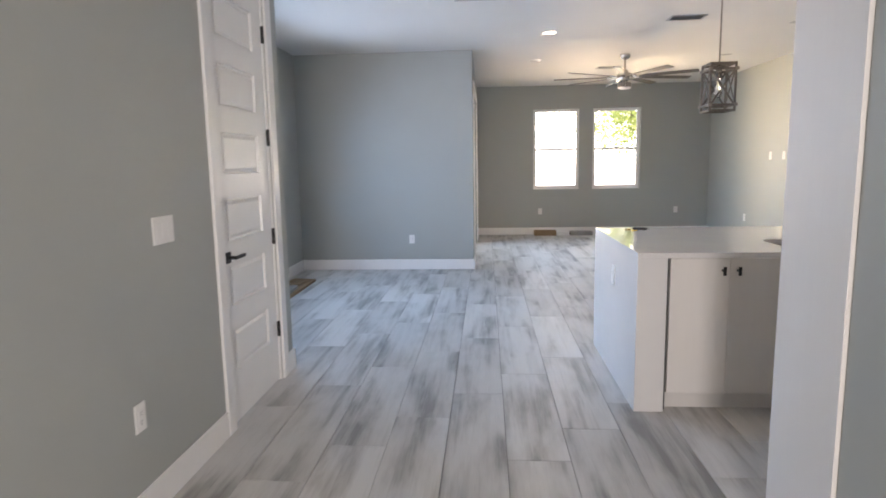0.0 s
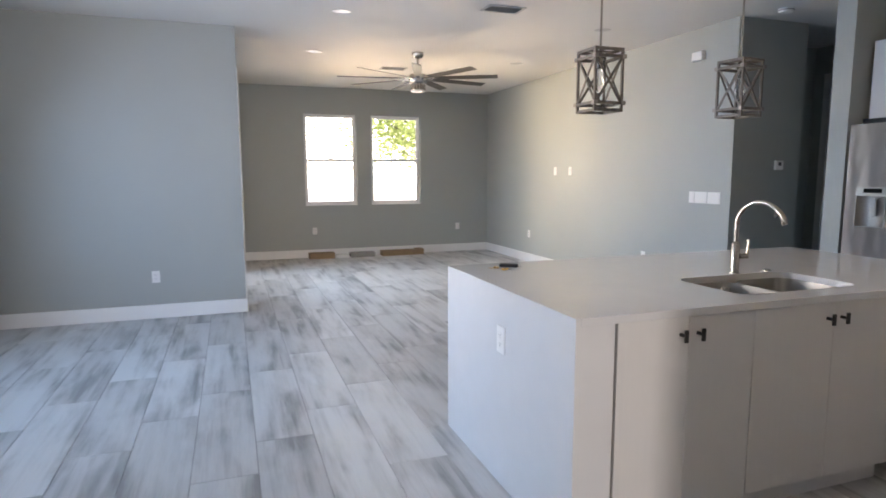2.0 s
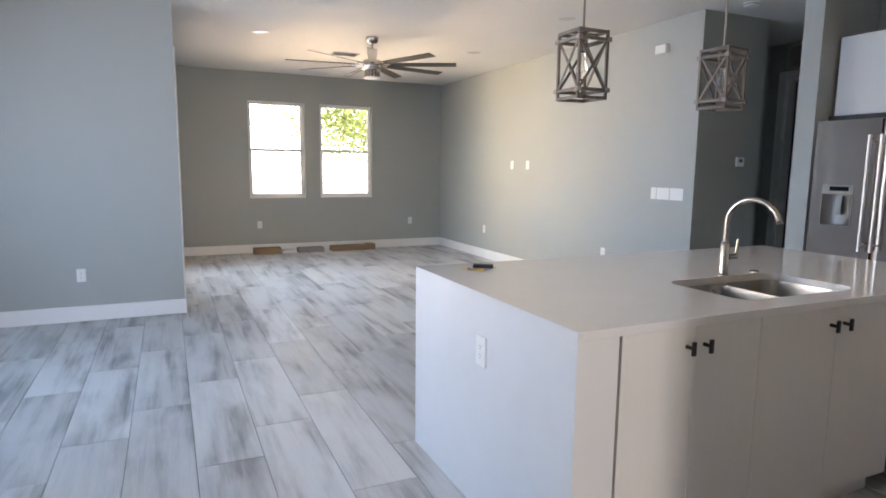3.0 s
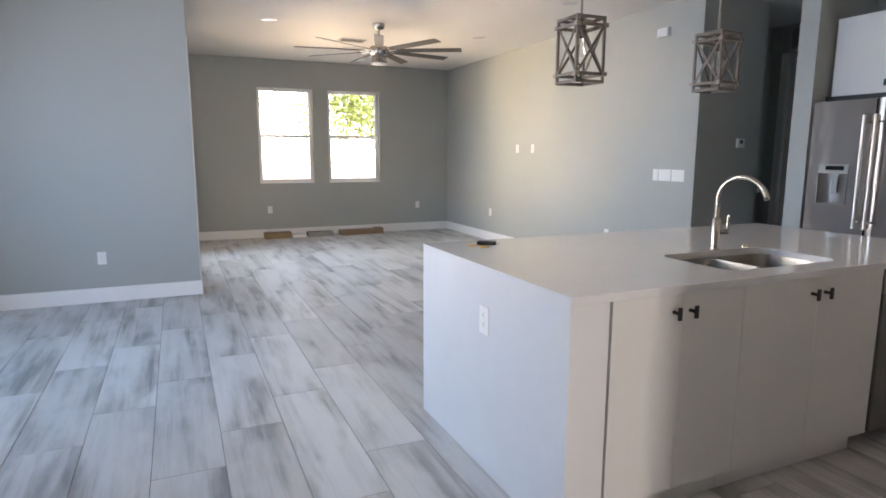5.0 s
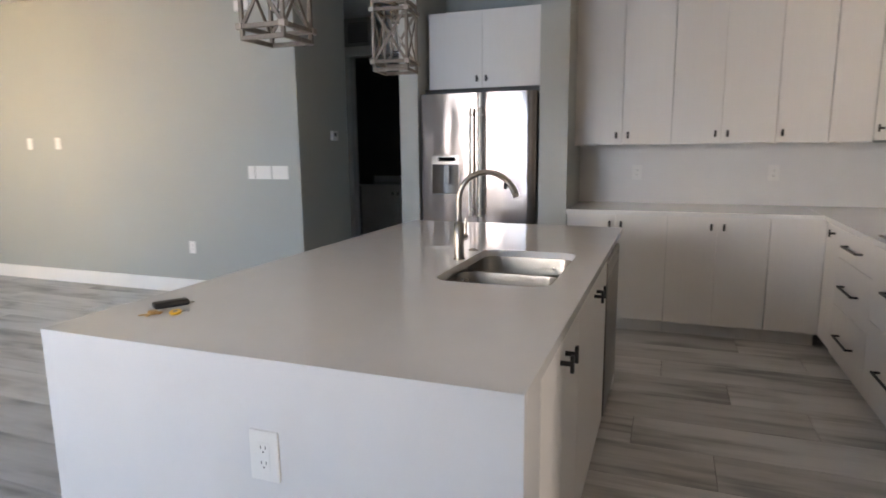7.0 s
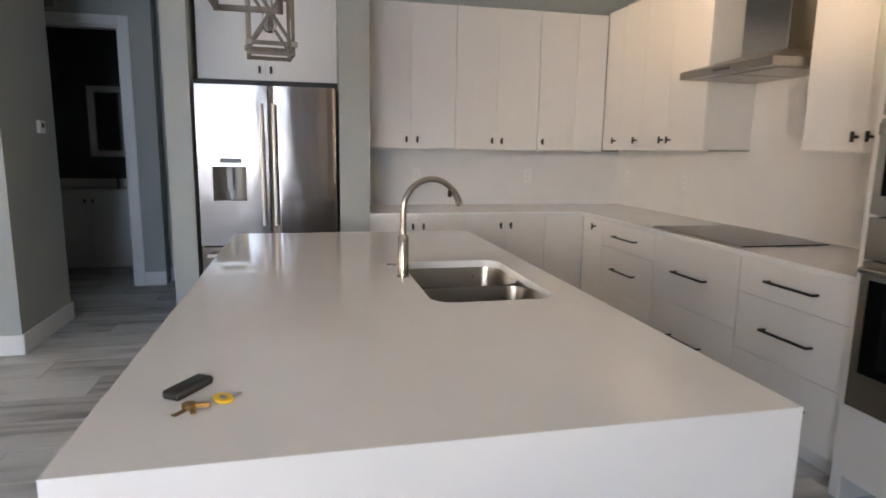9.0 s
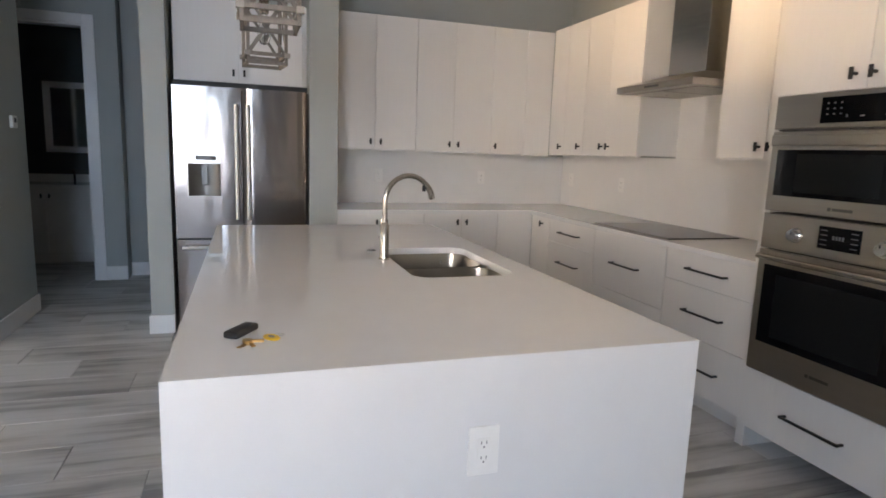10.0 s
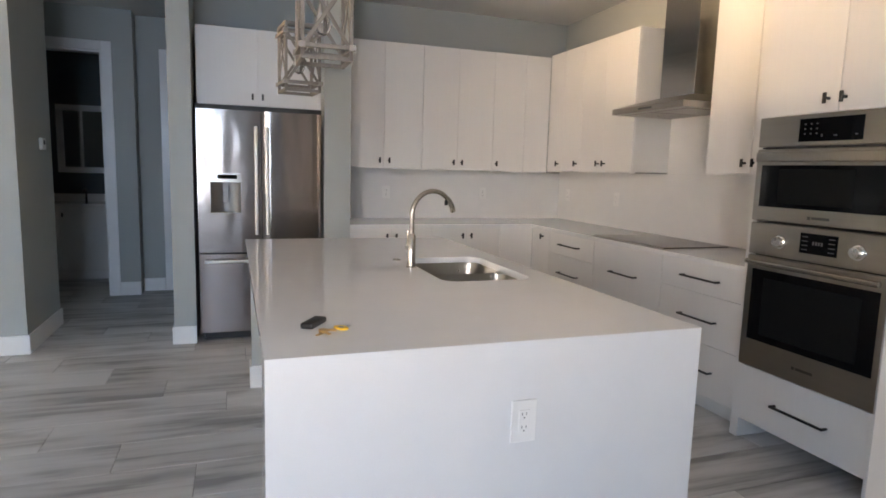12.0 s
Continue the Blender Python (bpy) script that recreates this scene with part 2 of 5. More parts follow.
def tile_material():
    """Wood-look porcelain: pale grey planks with darker brushed smudges running along them, each plank different."""
    m = bpy.data.materials.new("grey_wood_look_tile")
    m.use_nodes = True
    n, ln = m.node_tree.nodes, m.node_tree.links
    b = n["Principled BSDF"]
    tc, info = n.new("ShaderNodeTexCoord"), n.new("ShaderNodeObjectInfo")
    off = n.new("ShaderNodeVectorMath")
    off.operation = "MULTIPLY_ADD"
    off.inputs[1].default_value = (1, 1, 1)
    sc = n.new("ShaderNodeCombineXYZ")
    k = n.new("ShaderNodeMath")
    k.operation = "MULTIPLY"
    k.inputs[1].default_value = 97.0
    ln.new(info.outputs["Random"], k.inputs[0])
    ln.new(k.outputs[0], sc.inputs[0])
    ln.new(k.outputs[0], sc.inputs[1])
    ln.new(tc.outputs["Object"], off.inputs[0])
    ln.new(sc.outputs[0], off.inputs[2])

    def noise_tex(stretch, scale, detail, rough, distort):
        mp = n.new("ShaderNodeMapping")
        mp.inputs["Scale"].default_value = stretch
        ln.new(off.outputs[0], mp.inputs["Vector"])
        q = n.new("ShaderNodeTexNoise")
        q.inputs["Scale"].default_value, q.inputs["Detail"].default_value = scale, detail
        q.inputs["Roughness"].default_value, q.inputs["Distortion"].default_value = rough, distort
        ln.new(mp.outputs["Vector"], q.inputs["Vector"])
        return q

    def ramp_of(q, lo, hi, a, c):
        m_ = n.new("ShaderNodeMapRange")
        m_.interpolation_type = "SMOOTHSTEP"
        for key, v in (("From Min", lo), ("From Max", hi), ("To Min", a), ("To Max", c)):
            m_.inputs[key].default_value = v
        ln.new(q, m_.inputs["Value"])
        return m_.outputs[0]

    def calc(op, a, c):
        m_ = n.new("ShaderNodeMath")
        m_.operation = op
        for k_, v in enumerate((a, c)):
            if isinstance(v, float):
                m_.inputs[k_].default_value = v
            else:
                ln.new(v, m_.inputs[k_])
        return m_.outputs[0]

    cloud = noise_tex((2.3, 0.75, 1), 1.5, 4, 0.5, 0.2)
    smudge = noise_tex((5.2, 0.62, 1), 1.6, 5, 0.52, 0.22)
    streak = noise_tex((12, 0.45, 1), 1.7, 5, 0.6, 0.10)
    grain = noise_tex((60, 2.6, 1), 3.0, 4, 0.65, 0.0)
    patch = ramp_of(cloud.outputs["Fac"], 0.40, 0.62, 0.0, 1.0)
    dark = calc("MULTIPLY", ramp_of(smudge.outputs["Fac"], 0.43, 0.66, 0.0, 1.0), calc("MULTIPLY_ADD", patch, 0.46))
    dark.node.inputs[1].links[0].from_node.inputs[2].default_value = 0.14
    lines = calc("MULTIPLY", ramp_of(streak.outputs["Fac"], 0.46, 0.74, 0.0, 1.0), calc("MULTIPLY_ADD", patch, 0.30))
    lines.node.inputs[1].links[0].from_node.inputs[2].default_value = 0.16
    tone = calc("ADD", calc("ADD", dark, lines), calc("MULTIPLY", ramp_of(grain.outputs["Fac"], 0.35, 0.75, -0.05, 0.08), 1.0))
    tone = calc("ADD", tone, ramp_of(info.outputs["Random"], 0.0, 1.0, -0.04, 0.24))
    tone = calc("ADD", tone, calc("MULTIPLY", patch, 0.22))
    r1 = n.new("ShaderNodeValToRGB")
    r1.color_ramp.elements[0].position, r1.color_ramp.elements[1].position = 0.0, 1.0
    r1.color_ramp.elements[0].color, r1.color_ramp.elements[1].color = (0.64, 0.632, 0.622, 1), (0.25, 0.246, 0.24, 1)
    mid = r1.color_ramp.elements.new(0.45)
    mid.color = (0.46, 0.452, 0.443, 1)
    ln.new(tone, r1.inputs[0])
    ln.new(r1.outputs[0], b.inputs["Base Color"])
    rr = n.new("ShaderNodeMapRange")
    rr.inputs["To Min"].default_value, rr.inputs["To Max"].default_value = 0.40, 0.58
    ln.new(streak.outputs["Fac"], rr.inputs["Value"])
    ln.new(rr.outputs[0], b.inputs["Roughness"])
    bp = n.new("ShaderNodeBump")
    bp.inputs["Strength"].default_value, bp.inputs["Distance"].default_value = 0.25, 0.002
    ln.new(grain.outputs["Fac"], bp.inputs["Height"])
    ln.new(bp.outputs[0], b.inputs["Normal"])
    return m


TILE = tile_material()

# ---- building helpers ----


def bm_box(bm, x0, x1, y0, y1, z0, z1, bevel=0.0, seg=1):
    r = bmesh.ops.create_cube(bm, size=1.0)
    for v in r["verts"]:
        v.co = Vector((x0 + (v.co.x + 0.5) * (x1 - x0), y0 + (v.co.y + 0.5) * (y1 - y0), z0 + (v.co.z + 0.5) * (z1 - z0)))
    if bevel:
        edges = list({e for v in r["verts"] for e in v.link_edges})
        bmesh.ops.bevel(bm, geom=edges, offset=bevel, segments=seg, profile=0.5, affect="EDGES")
    return bm


def boxes(*bs, bevel=0.0, seg=1):
    bm = bmesh.new()
    for b in bs:
        bm_box(bm, *b, bevel=bevel, seg=seg)
    return bm


def bm_cyl(bm, a, b, r0, r1=None, seg=20, caps=True):
    a, b = Vector(a), Vector(b)
    d = b - a
    m = Matrix.Translation((a + b) / 2) @ d.to_track_quat("Z", "Y").to_matrix().to_4x4()
    bmesh.ops.create_cone(bm, cap_ends=caps, segments=seg, radius1=r0, radius2=r0 if r1 is None else r1, depth=d.length, matrix=m)
    return bm


def cyl(a, b, r0, r1=None, seg=20):
    return bm_cyl(bmesh.new(), a, b, r0, r1, seg)


def lathe(profile, centre=(0, 0, 0), seg=32):
    """A turned shape from (radius, height) pairs."""
    bm = bmesh.new()
    rings = []
    for r, z in profile:
        rings.append([bm.verts.new((centre[0] + r * math.cos(2 * math.pi * i / seg), centre[1] + r * math.sin(2 * math.pi * i / seg), centre[2] + z)) for i in range(seg)])
    for a, b in zip(rings, rings[1:]):
        for i in range(seg):
            bm.faces.new((a[i], a[(i + 1) % seg], b[(i + 1) % seg], b[i]))
    bm.faces.new(rings[0][::-1])
    bm.faces.new(rings[-1])
    return bm


def tube(points, r, seg=14):
    """A round bar along a line of points."""
    bm = bmesh.new()
    pts = [Vector(p) for p in points]
    rings = []
    up = None
    for i, p in enumerate(pts):
        d = (pts[min(i + 1, len(pts) - 1)] - pts[max(i - 1, 0)]).normalized()
        side = d.orthogonal().normalized() if up is None else (up - d * up.dot(d)).normalized()
        up = side
        o = d.cross(side)
        rr = r[i] if isinstance(r, (list, tuple)) else r
        rings.append([bm.verts.new(p + rr * (side * math.cos(2 * math.pi * k / seg) + o * math.sin(2 * math.pi * k / seg))) for k in range(seg)])
    for a, b in zip(rings, rings[1:]):
        for k in range(seg):
            bm.faces.new((a[k], a[(k + 1) % seg], b[(k + 1) % seg], b[k]))
    bm.faces.new(rings[0][::-1])
    bm.faces.new(rings[-1])
    return bm


def round_rect(x0, x1, y0, y1, r, n=6):
    out = []
    for cx, cy, a in ((x1 - r, y1 - r, 0), (x0 + r, y1 - r, 90), (x0 + r, y0 + r, 180), (x1 - r, y0 + r, 270)):
        for i in range(n + 1):
            t = radians(a + 90 * i / n)
            out.append((cx + r * math.cos(t), cy + r * math.sin(t)))
    return out


def to_mesh(name, bm, material, smooth=False):
    bmesh.ops.recalc_face_normals(bm, faces=bm.faces)
    me = bpy.data.meshes.new(name)
    bm.to_mesh(me)
    bm.free()
    me.materials.append(material)
    if smooth:
        me.polygons.foreach_set("use_smooth", [True] * len(me.polygons))
        me.set_sharp_from_angle(angle=radians(40))
    return me


def part(name, bm, material, parent, label="", smooth=False):
    ob = new(name, to_mesh(name, bm, material, smooth))
    ob.parent = parent
    return tagged(ob, label=label)


def thing(name, place, label, category, group="", turn=0):
    ob = new(name)
    ob.empty_display_size = 0.1
    ob.matrix_world = pose(*place, 0, 0, turn)
    return tagged(ob, label=label, category=category, group=group)


def single(name, bm, material, label, category, group="", place=(0, 0, 0), smooth=False, turn=0):
    ob = new(name, to_mesh(name, bm, material, smooth))
    ob.matrix_world = pose(*place, 0, 0, turn)
    return tagged(ob, label=label, category=category, group=group)


def setting(name, bm, material, label="", smooth=False):
    ob = new(name, to_mesh(name, bm, material, smooth))
    return tagged(ob, label=label, kind="structure")


# ---- the shell ----
CZ = 2.862          # ceiling height
XW, XN, XL, XE = -1.14, -2.29, 0.065, 4.485   # hall west wall, nook west wall, living west wall, living east wall
YN, YK = 12.42, 2.0                          # north wall, kitchen south wall
YB = 8.525                                    # nook north wall
XK = 5.17                                     # kitchen east wall
T = 0.14                                      # wall thickness

floor = setting("floor", boxes((-2.6, 8.6, -2.2, 12.7, -0.2, -0.006)), GROUT, "pale grey grout bed under wood-look floor tiles")
setting("ceiling", boxes((-2.6, 8.6, -2.2, 12.7, CZ, CZ + 0.2)), CEIL, "smooth white painted ceiling")


def wall(name, horizontal, face, thick, a, b, holes=(), label="grey painted drywall"):
    """A wall along x (horizontal) or y from a to b, from face to face + thick, with rectangular openings (a, b, z0, z1)."""
    bm = bmesh.new()
    f0, f1 = sorted((face, face + thick))
    spans, at = [], a
    for h0, h1, z0, z1 in sorted(holes):
        spans.append((at, h0, 0, CZ))
        if z0 > 0:
            spans.append((h0, h1, 0, z0))
        if z1 < CZ:
            spans.append((h0, h1, z1, CZ))
        at = h1
    spans.append((at, b, 0, CZ))
    for s0, s1, z0, z1 in spans:
        if horizontal:
            bm_box(bm, s0, s1, f0, f1, z0, z1)
        else:
            bm_box(bm, f0, f1, s0, s1, z0, z1)
    bmesh.ops.remove_doubles(bm, verts=bm.verts, dist=0.0005)
    return setting(name, bm, WALL, label)


WIN = ((1.152, 2.036), (2.290, 3.185))      # north windows
WZ = (0.886, 2.422)
NOOKWIN = ((5.46, 6.32), (6.56, 7.45))
SLIDE = (9.0, 11.25, 0.0, 2.44)
DOOR = (3.535, 4.325, 0.0, 2.46)
wall("wall_hall_west", False, XW, -T, -2.0, 4.555, [DOOR])
wall("wall_nook_south", True, 4.555, -T, XN - T, XW - T)
wall("wall_nook_west", False, XN, -T, 4.555, YB + T, [(a, b, 0.88, 2.42) for a, b in NOOKWIN])
wall("wall_nook_north", True, YB, T, XN, XL)
wall("wall_living_west", False, XL, -T, YB + T, YN + T, [SLIDE])
wall("wall_north", True, YN, T, XL, XE + T, [(a, b, *WZ) for a, b in WIN])
wall("wall_living_east", False, XE, T, 6.607 + T, YN)
wall("wall_corridor_north", True, 6.607, T, XE, 5.34)
wall("wall_fridge_north_stub", True, 5.653, -0.157, 4.50, 7.2)
wall("wall_fridge_south_stub", True, 4.525, -0.210, 4.49, XK)
wall("wall_kitchen_east", False, XK, T, YK - T, 5.496)
wall("wall_kitchen_south", True, YK, -T, 1.435, XK)
wall("wall_hall_east", False, 1.295, T, -2.0, 2.29)
wall("wall_oven_back", True, 2.29, -0.27, 1.435, 2.05)
wall("wall_entry", True, -2.0, -T, XW - T, 1.435)
wall("wall_hall_back_west", False, 5.34, -T, 6.607 + T, 7.45)
wall("wall_hall_back_north", True, 7.45, T, 5.2, 6.49)
wall("wall_bath_north", True, 8.3, T, 6.49, 8.09)
wall("wall_hall_back_east", False, 6.49, T, 6.14, 8.3, [(6.42, 7.22, 0, 2.455)])
wall("wall_hall_recess", False, 6.69, T, 5.653, 6.14, [(5.67, 5.835, 0, 2.455)])
wall("wall_hall_room_beyond", False, 7.2, T, 5.4, 6.15)
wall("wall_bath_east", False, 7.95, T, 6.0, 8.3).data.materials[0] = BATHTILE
wall("wall_bath_south", True, 6.30, -0.12, 6.83, 7.95)


def baseboard(name, horizontal, face, out, a, b):
    """A flat white baseboard with an eased top edge, standing out from a wall face."""
    f0, f1 = sorted((face, face + out))
    bm = boxes((a, b, f0, f1, 0.0, 0.138) if horizontal else (f0, f1, a, b, 0.0, 0.138), bevel=0.003)
    return setting(name, bm, TRIM, "white painted baseboard")


BT = 0.015
baseboard("baseboard_hall_west", False, XW, BT, -2.0, 3.445)
baseboard("baseboard_hall_west_end", False, XW, BT, 4.415, 4.57)
baseboard("baseboard_nook_south", True, 4.555, BT, XN, XW + BT)
baseboard("baseboard_nook_west", False, XN, BT, 4.57, YB - BT)
baseboard("baseboard_nook_north", True, YB, -BT, XN, XL + BT)
baseboard("baseboard_living_west", False, XL, BT, YB, SLIDE[0] - 0.09)
baseboard("baseboard_living_west_far", False, XL, BT, SLIDE[1] + 0.09, YN - BT)
baseboard("baseboard_north", True, YN, -BT, XL, XE)
baseboard("baseboard_living_east", False, XE, -BT, 6.607 - BT, YN - BT)
baseboard("baseboard_corridor", True, 6.607, -BT, XE, 5.34 + BT)
baseboard("baseboard_column_north", True, 5.653, BT, 4.50 - BT, 6.69)
baseboard("baseboard_column_face", False, 4.50, -BT, 5.496, 5.653)
baseboard("baseboard_stub_face", False, 4.49, -BT, 4.315, 4.525)
baseboard("baseboard_hall_back_east", False, 6.49, -BT, 6.14, 6.33)
baseboard("baseboard_hall_back_north", True, 7.45, -BT, 5.34, 6.47)
baseboard("baseboard_hall_recess", False, 6.69, -BT, 5.926, 6.14)
baseboard("baseboard_hall_east", False, 1.295, -BT, -2.0, 2.29)


def casing(name, axis, face, out, a, b, top, width=0.09):
    """Flat white casing round a door opening: two jamb boards and a head."""
    f0, f1 = sorted((face, face + out))
    bm = bmesh.new()
    for s0, s1, z0, z1 in ((a - width, a, 0, top + width), (b, b + width, 0, top + width), (a, b, top, top + width)):
        if axis == "y":
            bm_box(bm, f0, f1, s0, s1, z0, z1, bevel=0.003)
        else:
            bm_box(bm, s0, s1, f0, f1, z0, z1, bevel=0.003)
    return setting(name, bm, TRIM, "white painted door casing")


casing("trim_hall_door", "y", XW, 0.018, *DOOR[:2], 2.46)
casing("trim_slider", "y", XL, 0.020, *SLIDE[:2], 2.44)
bath_trim = casing("trim_bath_door", "y", 6.49, -0.018, 6.42, 7.22, 2.455)
recess_trim = casing("trim_recess_door", "y", 6.69, -0.018, 5.67, 5.835, 2.455, 0.088)


def jamb(name, x0, x1, a, b, top):
    setting(name, boxes((x0, x1, a - 0.001, a + 0.02, 0, top), (x0, x1, b - 0.02, b + 0.001, 0, top), (x0, x1, a + 0.02, b - 0.02, top - 0.02, top + 0.001)), TRIM, "white painted door jamb")


jamb("trim_hall_jamb", XW - T + 0.003, XW - 0.002, *DOOR[:2], 2.46)
jamb("trim_bath_jamb", 6.492, 6.628, 6.42, 7.22, 2.455)


def window(name, horizontal, face, a, b, z0, z1, depth=0.11):
    """A single-hung white vinyl window set back in its drywall opening, with a sill and an upper and a lower sash."""
    w = b - a
    s = -1 if horizontal == "west" else 1
    root = new(name)
    if horizontal == "west":
        root.matrix_world = pose(face, a, z0, 0, 0, 90)
    else:
        root.matrix_world = pose(a, face, z0)
    tagged(root, label="white vinyl single-hung window in a drywall reveal", category="window", kind="structure")
    h = z1 - z0
    d0, d1 = 0.07, depth + 0.02
    f = 0.032
    part("window_frame", boxes((0, f, d0, d1, 0, h), (w - f, w, d0, d1, 0, h), (f, w - f, d0, d1, h - f, h), (f, w - f, d0, d1, 0, f), bevel=0.003), TRIM, root)
    part("window_sill", boxes((-0.0, w, -0.012, d0, 0.0, 0.018), bevel=0.004), TRIM, root)
    m = h / 2
    part("upper_sash", boxes((f, w - f, d0 + 0.03, d1 - 0.005, m - 0.022, m + 0.016), (f, f + 0.02, d0 + 0.03, d1 - 0.005, m + 0.016, h - f), (w - f - 0.02, w - f, d0 + 0.03, d1 - 0.005, m + 0.016, h - f), (f + 0.02, w - f - 0.02, d0 + 0.03, d1 - 0.005, h - f - 0.02, h - f), bevel=0.002), TRIM, root)
    part("lower_sash", boxes((f, w - f, d0 + 0.004, d0 + 0.028, m - 0.02, m + 0.024), (f, f + 0.026, d0 + 0.004, d0 + 0.028, f, m - 0.02), (w - f - 0.026, w - f, d0 + 0.004, d0 + 0.028, f, m - 0.02), (f + 0.026, w - f - 0.026, d0 + 0.004, d0 + 0.028, f, f + 0.035), bevel=0.002), TRIM, root)
    for nm, y, za, zb in (("pane", d0 + 0.038, m + 0.016, h - f - 0.02), ("pane", d0 + 0.014, f + 0.035, m - 0.02)):
        p = part(nm, boxes((f + 0.02, w - f - 0.02, y, y + 0.005, za, zb)), GLASS, root)
        p.visible_shadow = False
    part("sash_lock", boxes((w / 2 - 0.03, w / 2 + 0.03, d0 - 0.008, d0 + 0.02, m + 0.0242, m + 0.038), bevel=0.003), PLASTIC, root)
    return root


window("window_1", "north", YN, *WIN[0], *WZ)
window("window_2", "north", YN, *WIN[1], *WZ)
for i, (a, b) in enumerate(NOOKWIN):
    window(f"window_{i + 3}", "west", XN, a, b, 0.88, 2.42)

# sliding glass door in the living room's west wall
slider = new("door_1")
slider.matrix_world = pose(XL, SLIDE[0], 0, 0, 0, 90)
tagged(slider, label="white framed sliding glass patio door, shut", category="door", kind="structure")
sw = SLIDE[1] - SLIDE[0]
part("door_frame", boxes((0, 0.04, 0.03, 0.13, 0, 2.44), (sw - 0.04, sw, 0.03, 0.13, 0, 2.44), (0.04, sw - 0.04, 0.03, 0.13, 2.40, 2.44), (0.04, sw - 0.04, 0.03, 0.13, 0, 0.03)), TRIM, slider)
for k, (a, b, y) in enumerate(((0.04, sw / 2 + 0.03, 0.045), (sw / 2 - 0.03, sw - 0.04, 0.085))):
    part("sash", boxes((a, a + 0.06, y, y + 0.035, 0.03, 2.40), (b - 0.06, b, y, y + 0.035, 0.03, 2.40), (a + 0.06, b - 0.06, y, y + 0.035, 2.33, 2.40), (a + 0.06, b - 0.06, y, y + 0.035, 0.03, 0.12), bevel=0.003), TRIM, slider)
    p = part("pane", boxes((a + 0.05, b - 0.05, y + 0.015, y + 0.021, 0.11, 2.34)), GLASS, slider)
    p.visible_shadow = False

# ---- kitchen island ----
IX0, IX1, IY0, IY1, TOP = 1.072, 3.566, 3.843, 5.147, 0.914
SX0, SX1, SY0, SY1 = 1.945, 2.630, 3.962, 4.382       # sink cut-out
SLAB = 0.03


def slab_with_hole(x0, x1, y0, y1, z0, z1, hole):
    bm = bmesh.new()
    loops = []
    for z in (z0, z1):
        outer = [bm.verts.new((x, y, z)) for x, y in round_rect(x0, x1, y0, y1, 0.003, 1)]
        inner = [bm.verts.new((x, y, z)) for x, y in hole]
        edges = [bm.edges.new((lp[i], lp[(i + 1) % len(lp)])) for lp in (outer, inner) for i in range(len(lp))]
        bmesh.ops.triangle_fill(bm, use_beauty=True, use_dissolve=False, edges=edges)
        loops.append((outer, inner))
    for a, b in zip(*loops):
        for i in range(len(a)):
            bm.faces.new((a[i], a[(i + 1) % len(a)], b[(i + 1) % len(b)], b[i]))
    return bm


worktop = thing("island_worktop", (0, 0, 0), "white quartz island worktop with waterfall end panel", "countertop")
part("slab", slab_with_hole(IX0 + 0.02, IX1, IY0, IY1, TOP - SLAB, TOP, round_rect(SX0, SX1, SY0, SY1, 0.075, 8)), QUARTZ, worktop)
part("waterfall_panel", boxes((IX0, IX0 + 0.02, IY0, IY1, 0.0, TOP)), QUARTZ, worktop, "white quartz waterfall end panel")
part("end_core", boxes((IX0 + 0.02, IX0 + 0.162, IY0 + 0.0005, IY1 - 0.0005, 0.0, TOP - SLAB - 0.0005)), QUARTZ, worktop)

east_end = thing("island_end_wall", (0, 0, 0), "short painted end wall under the white worktop", "partition")
part("wall_body", boxes((3.405, 3.535, 3.905, 5.12, 0, TOP - SLAB - 0.001)), WALL, east_end, "grey painted drywall")
part("end_panel", boxes((3.405, 3.535, 3.87, 3.9045, 0, TOP - SLAB - 0.001)), CARC, east_end, "white end panel")
part("baseboard", boxes((3.392, 3.548, 3.857, 3.8695, 0, 0.138), (3.392, 3.548, 5.1205, 5.133, 0, 0.138), (3.5355, 3.548, 3.8695, 5.1205, 0, 0.138), (3.392, 3.4045, 4.62, 5.1205, 0, 0.138), bevel=0.002), TRIM, east_end)


def t_knob(parent, x, z, y=0.0):
    """A small black T-bar knob on a front that faces -y."""
    k = part("knob", bm_box(bm_box(cyl((x, y, z), (x, y - 0.026, z), 0.0070, seg=12), x - 0.0078, x + 0.0078, y - 0.036, y - 0.026, z - 0.024, z + 0.024, bevel=0.0015), x - 0.006, x + 0.006, y - 0.002, y - 0.0002, z - 0.006, z + 0.006), BLACK, parent, "matt black T-bar knob")
    return k


def bar_pull(parent, x, z, length=0.29):
    """A black bar pull with two posts on a front that faces -y."""
    h = length / 2
    bm = boxes((x - h, x + h, -0.040, -0.029, z - 0.0055, z + 0.0055), (x - h, x - h + 0.012, -0.029, 0.0, z - 0.005, z + 0.005), (x + h - 0.012, x + h, -0.029, 0.0, z - 0.005, z + 0.005), bevel=0.0015)
    return part("handle", bm, BLACK, parent, "matt black bar pull")


def front(parent, name, x0, x1, z0, z1, gap=0.0011, thick=0.019):
    return part(name, boxes((x0 + gap, x1 - gap, 0.0, thick, z0 + gap, z1 - gap), bevel=0.0012), CAB, parent)


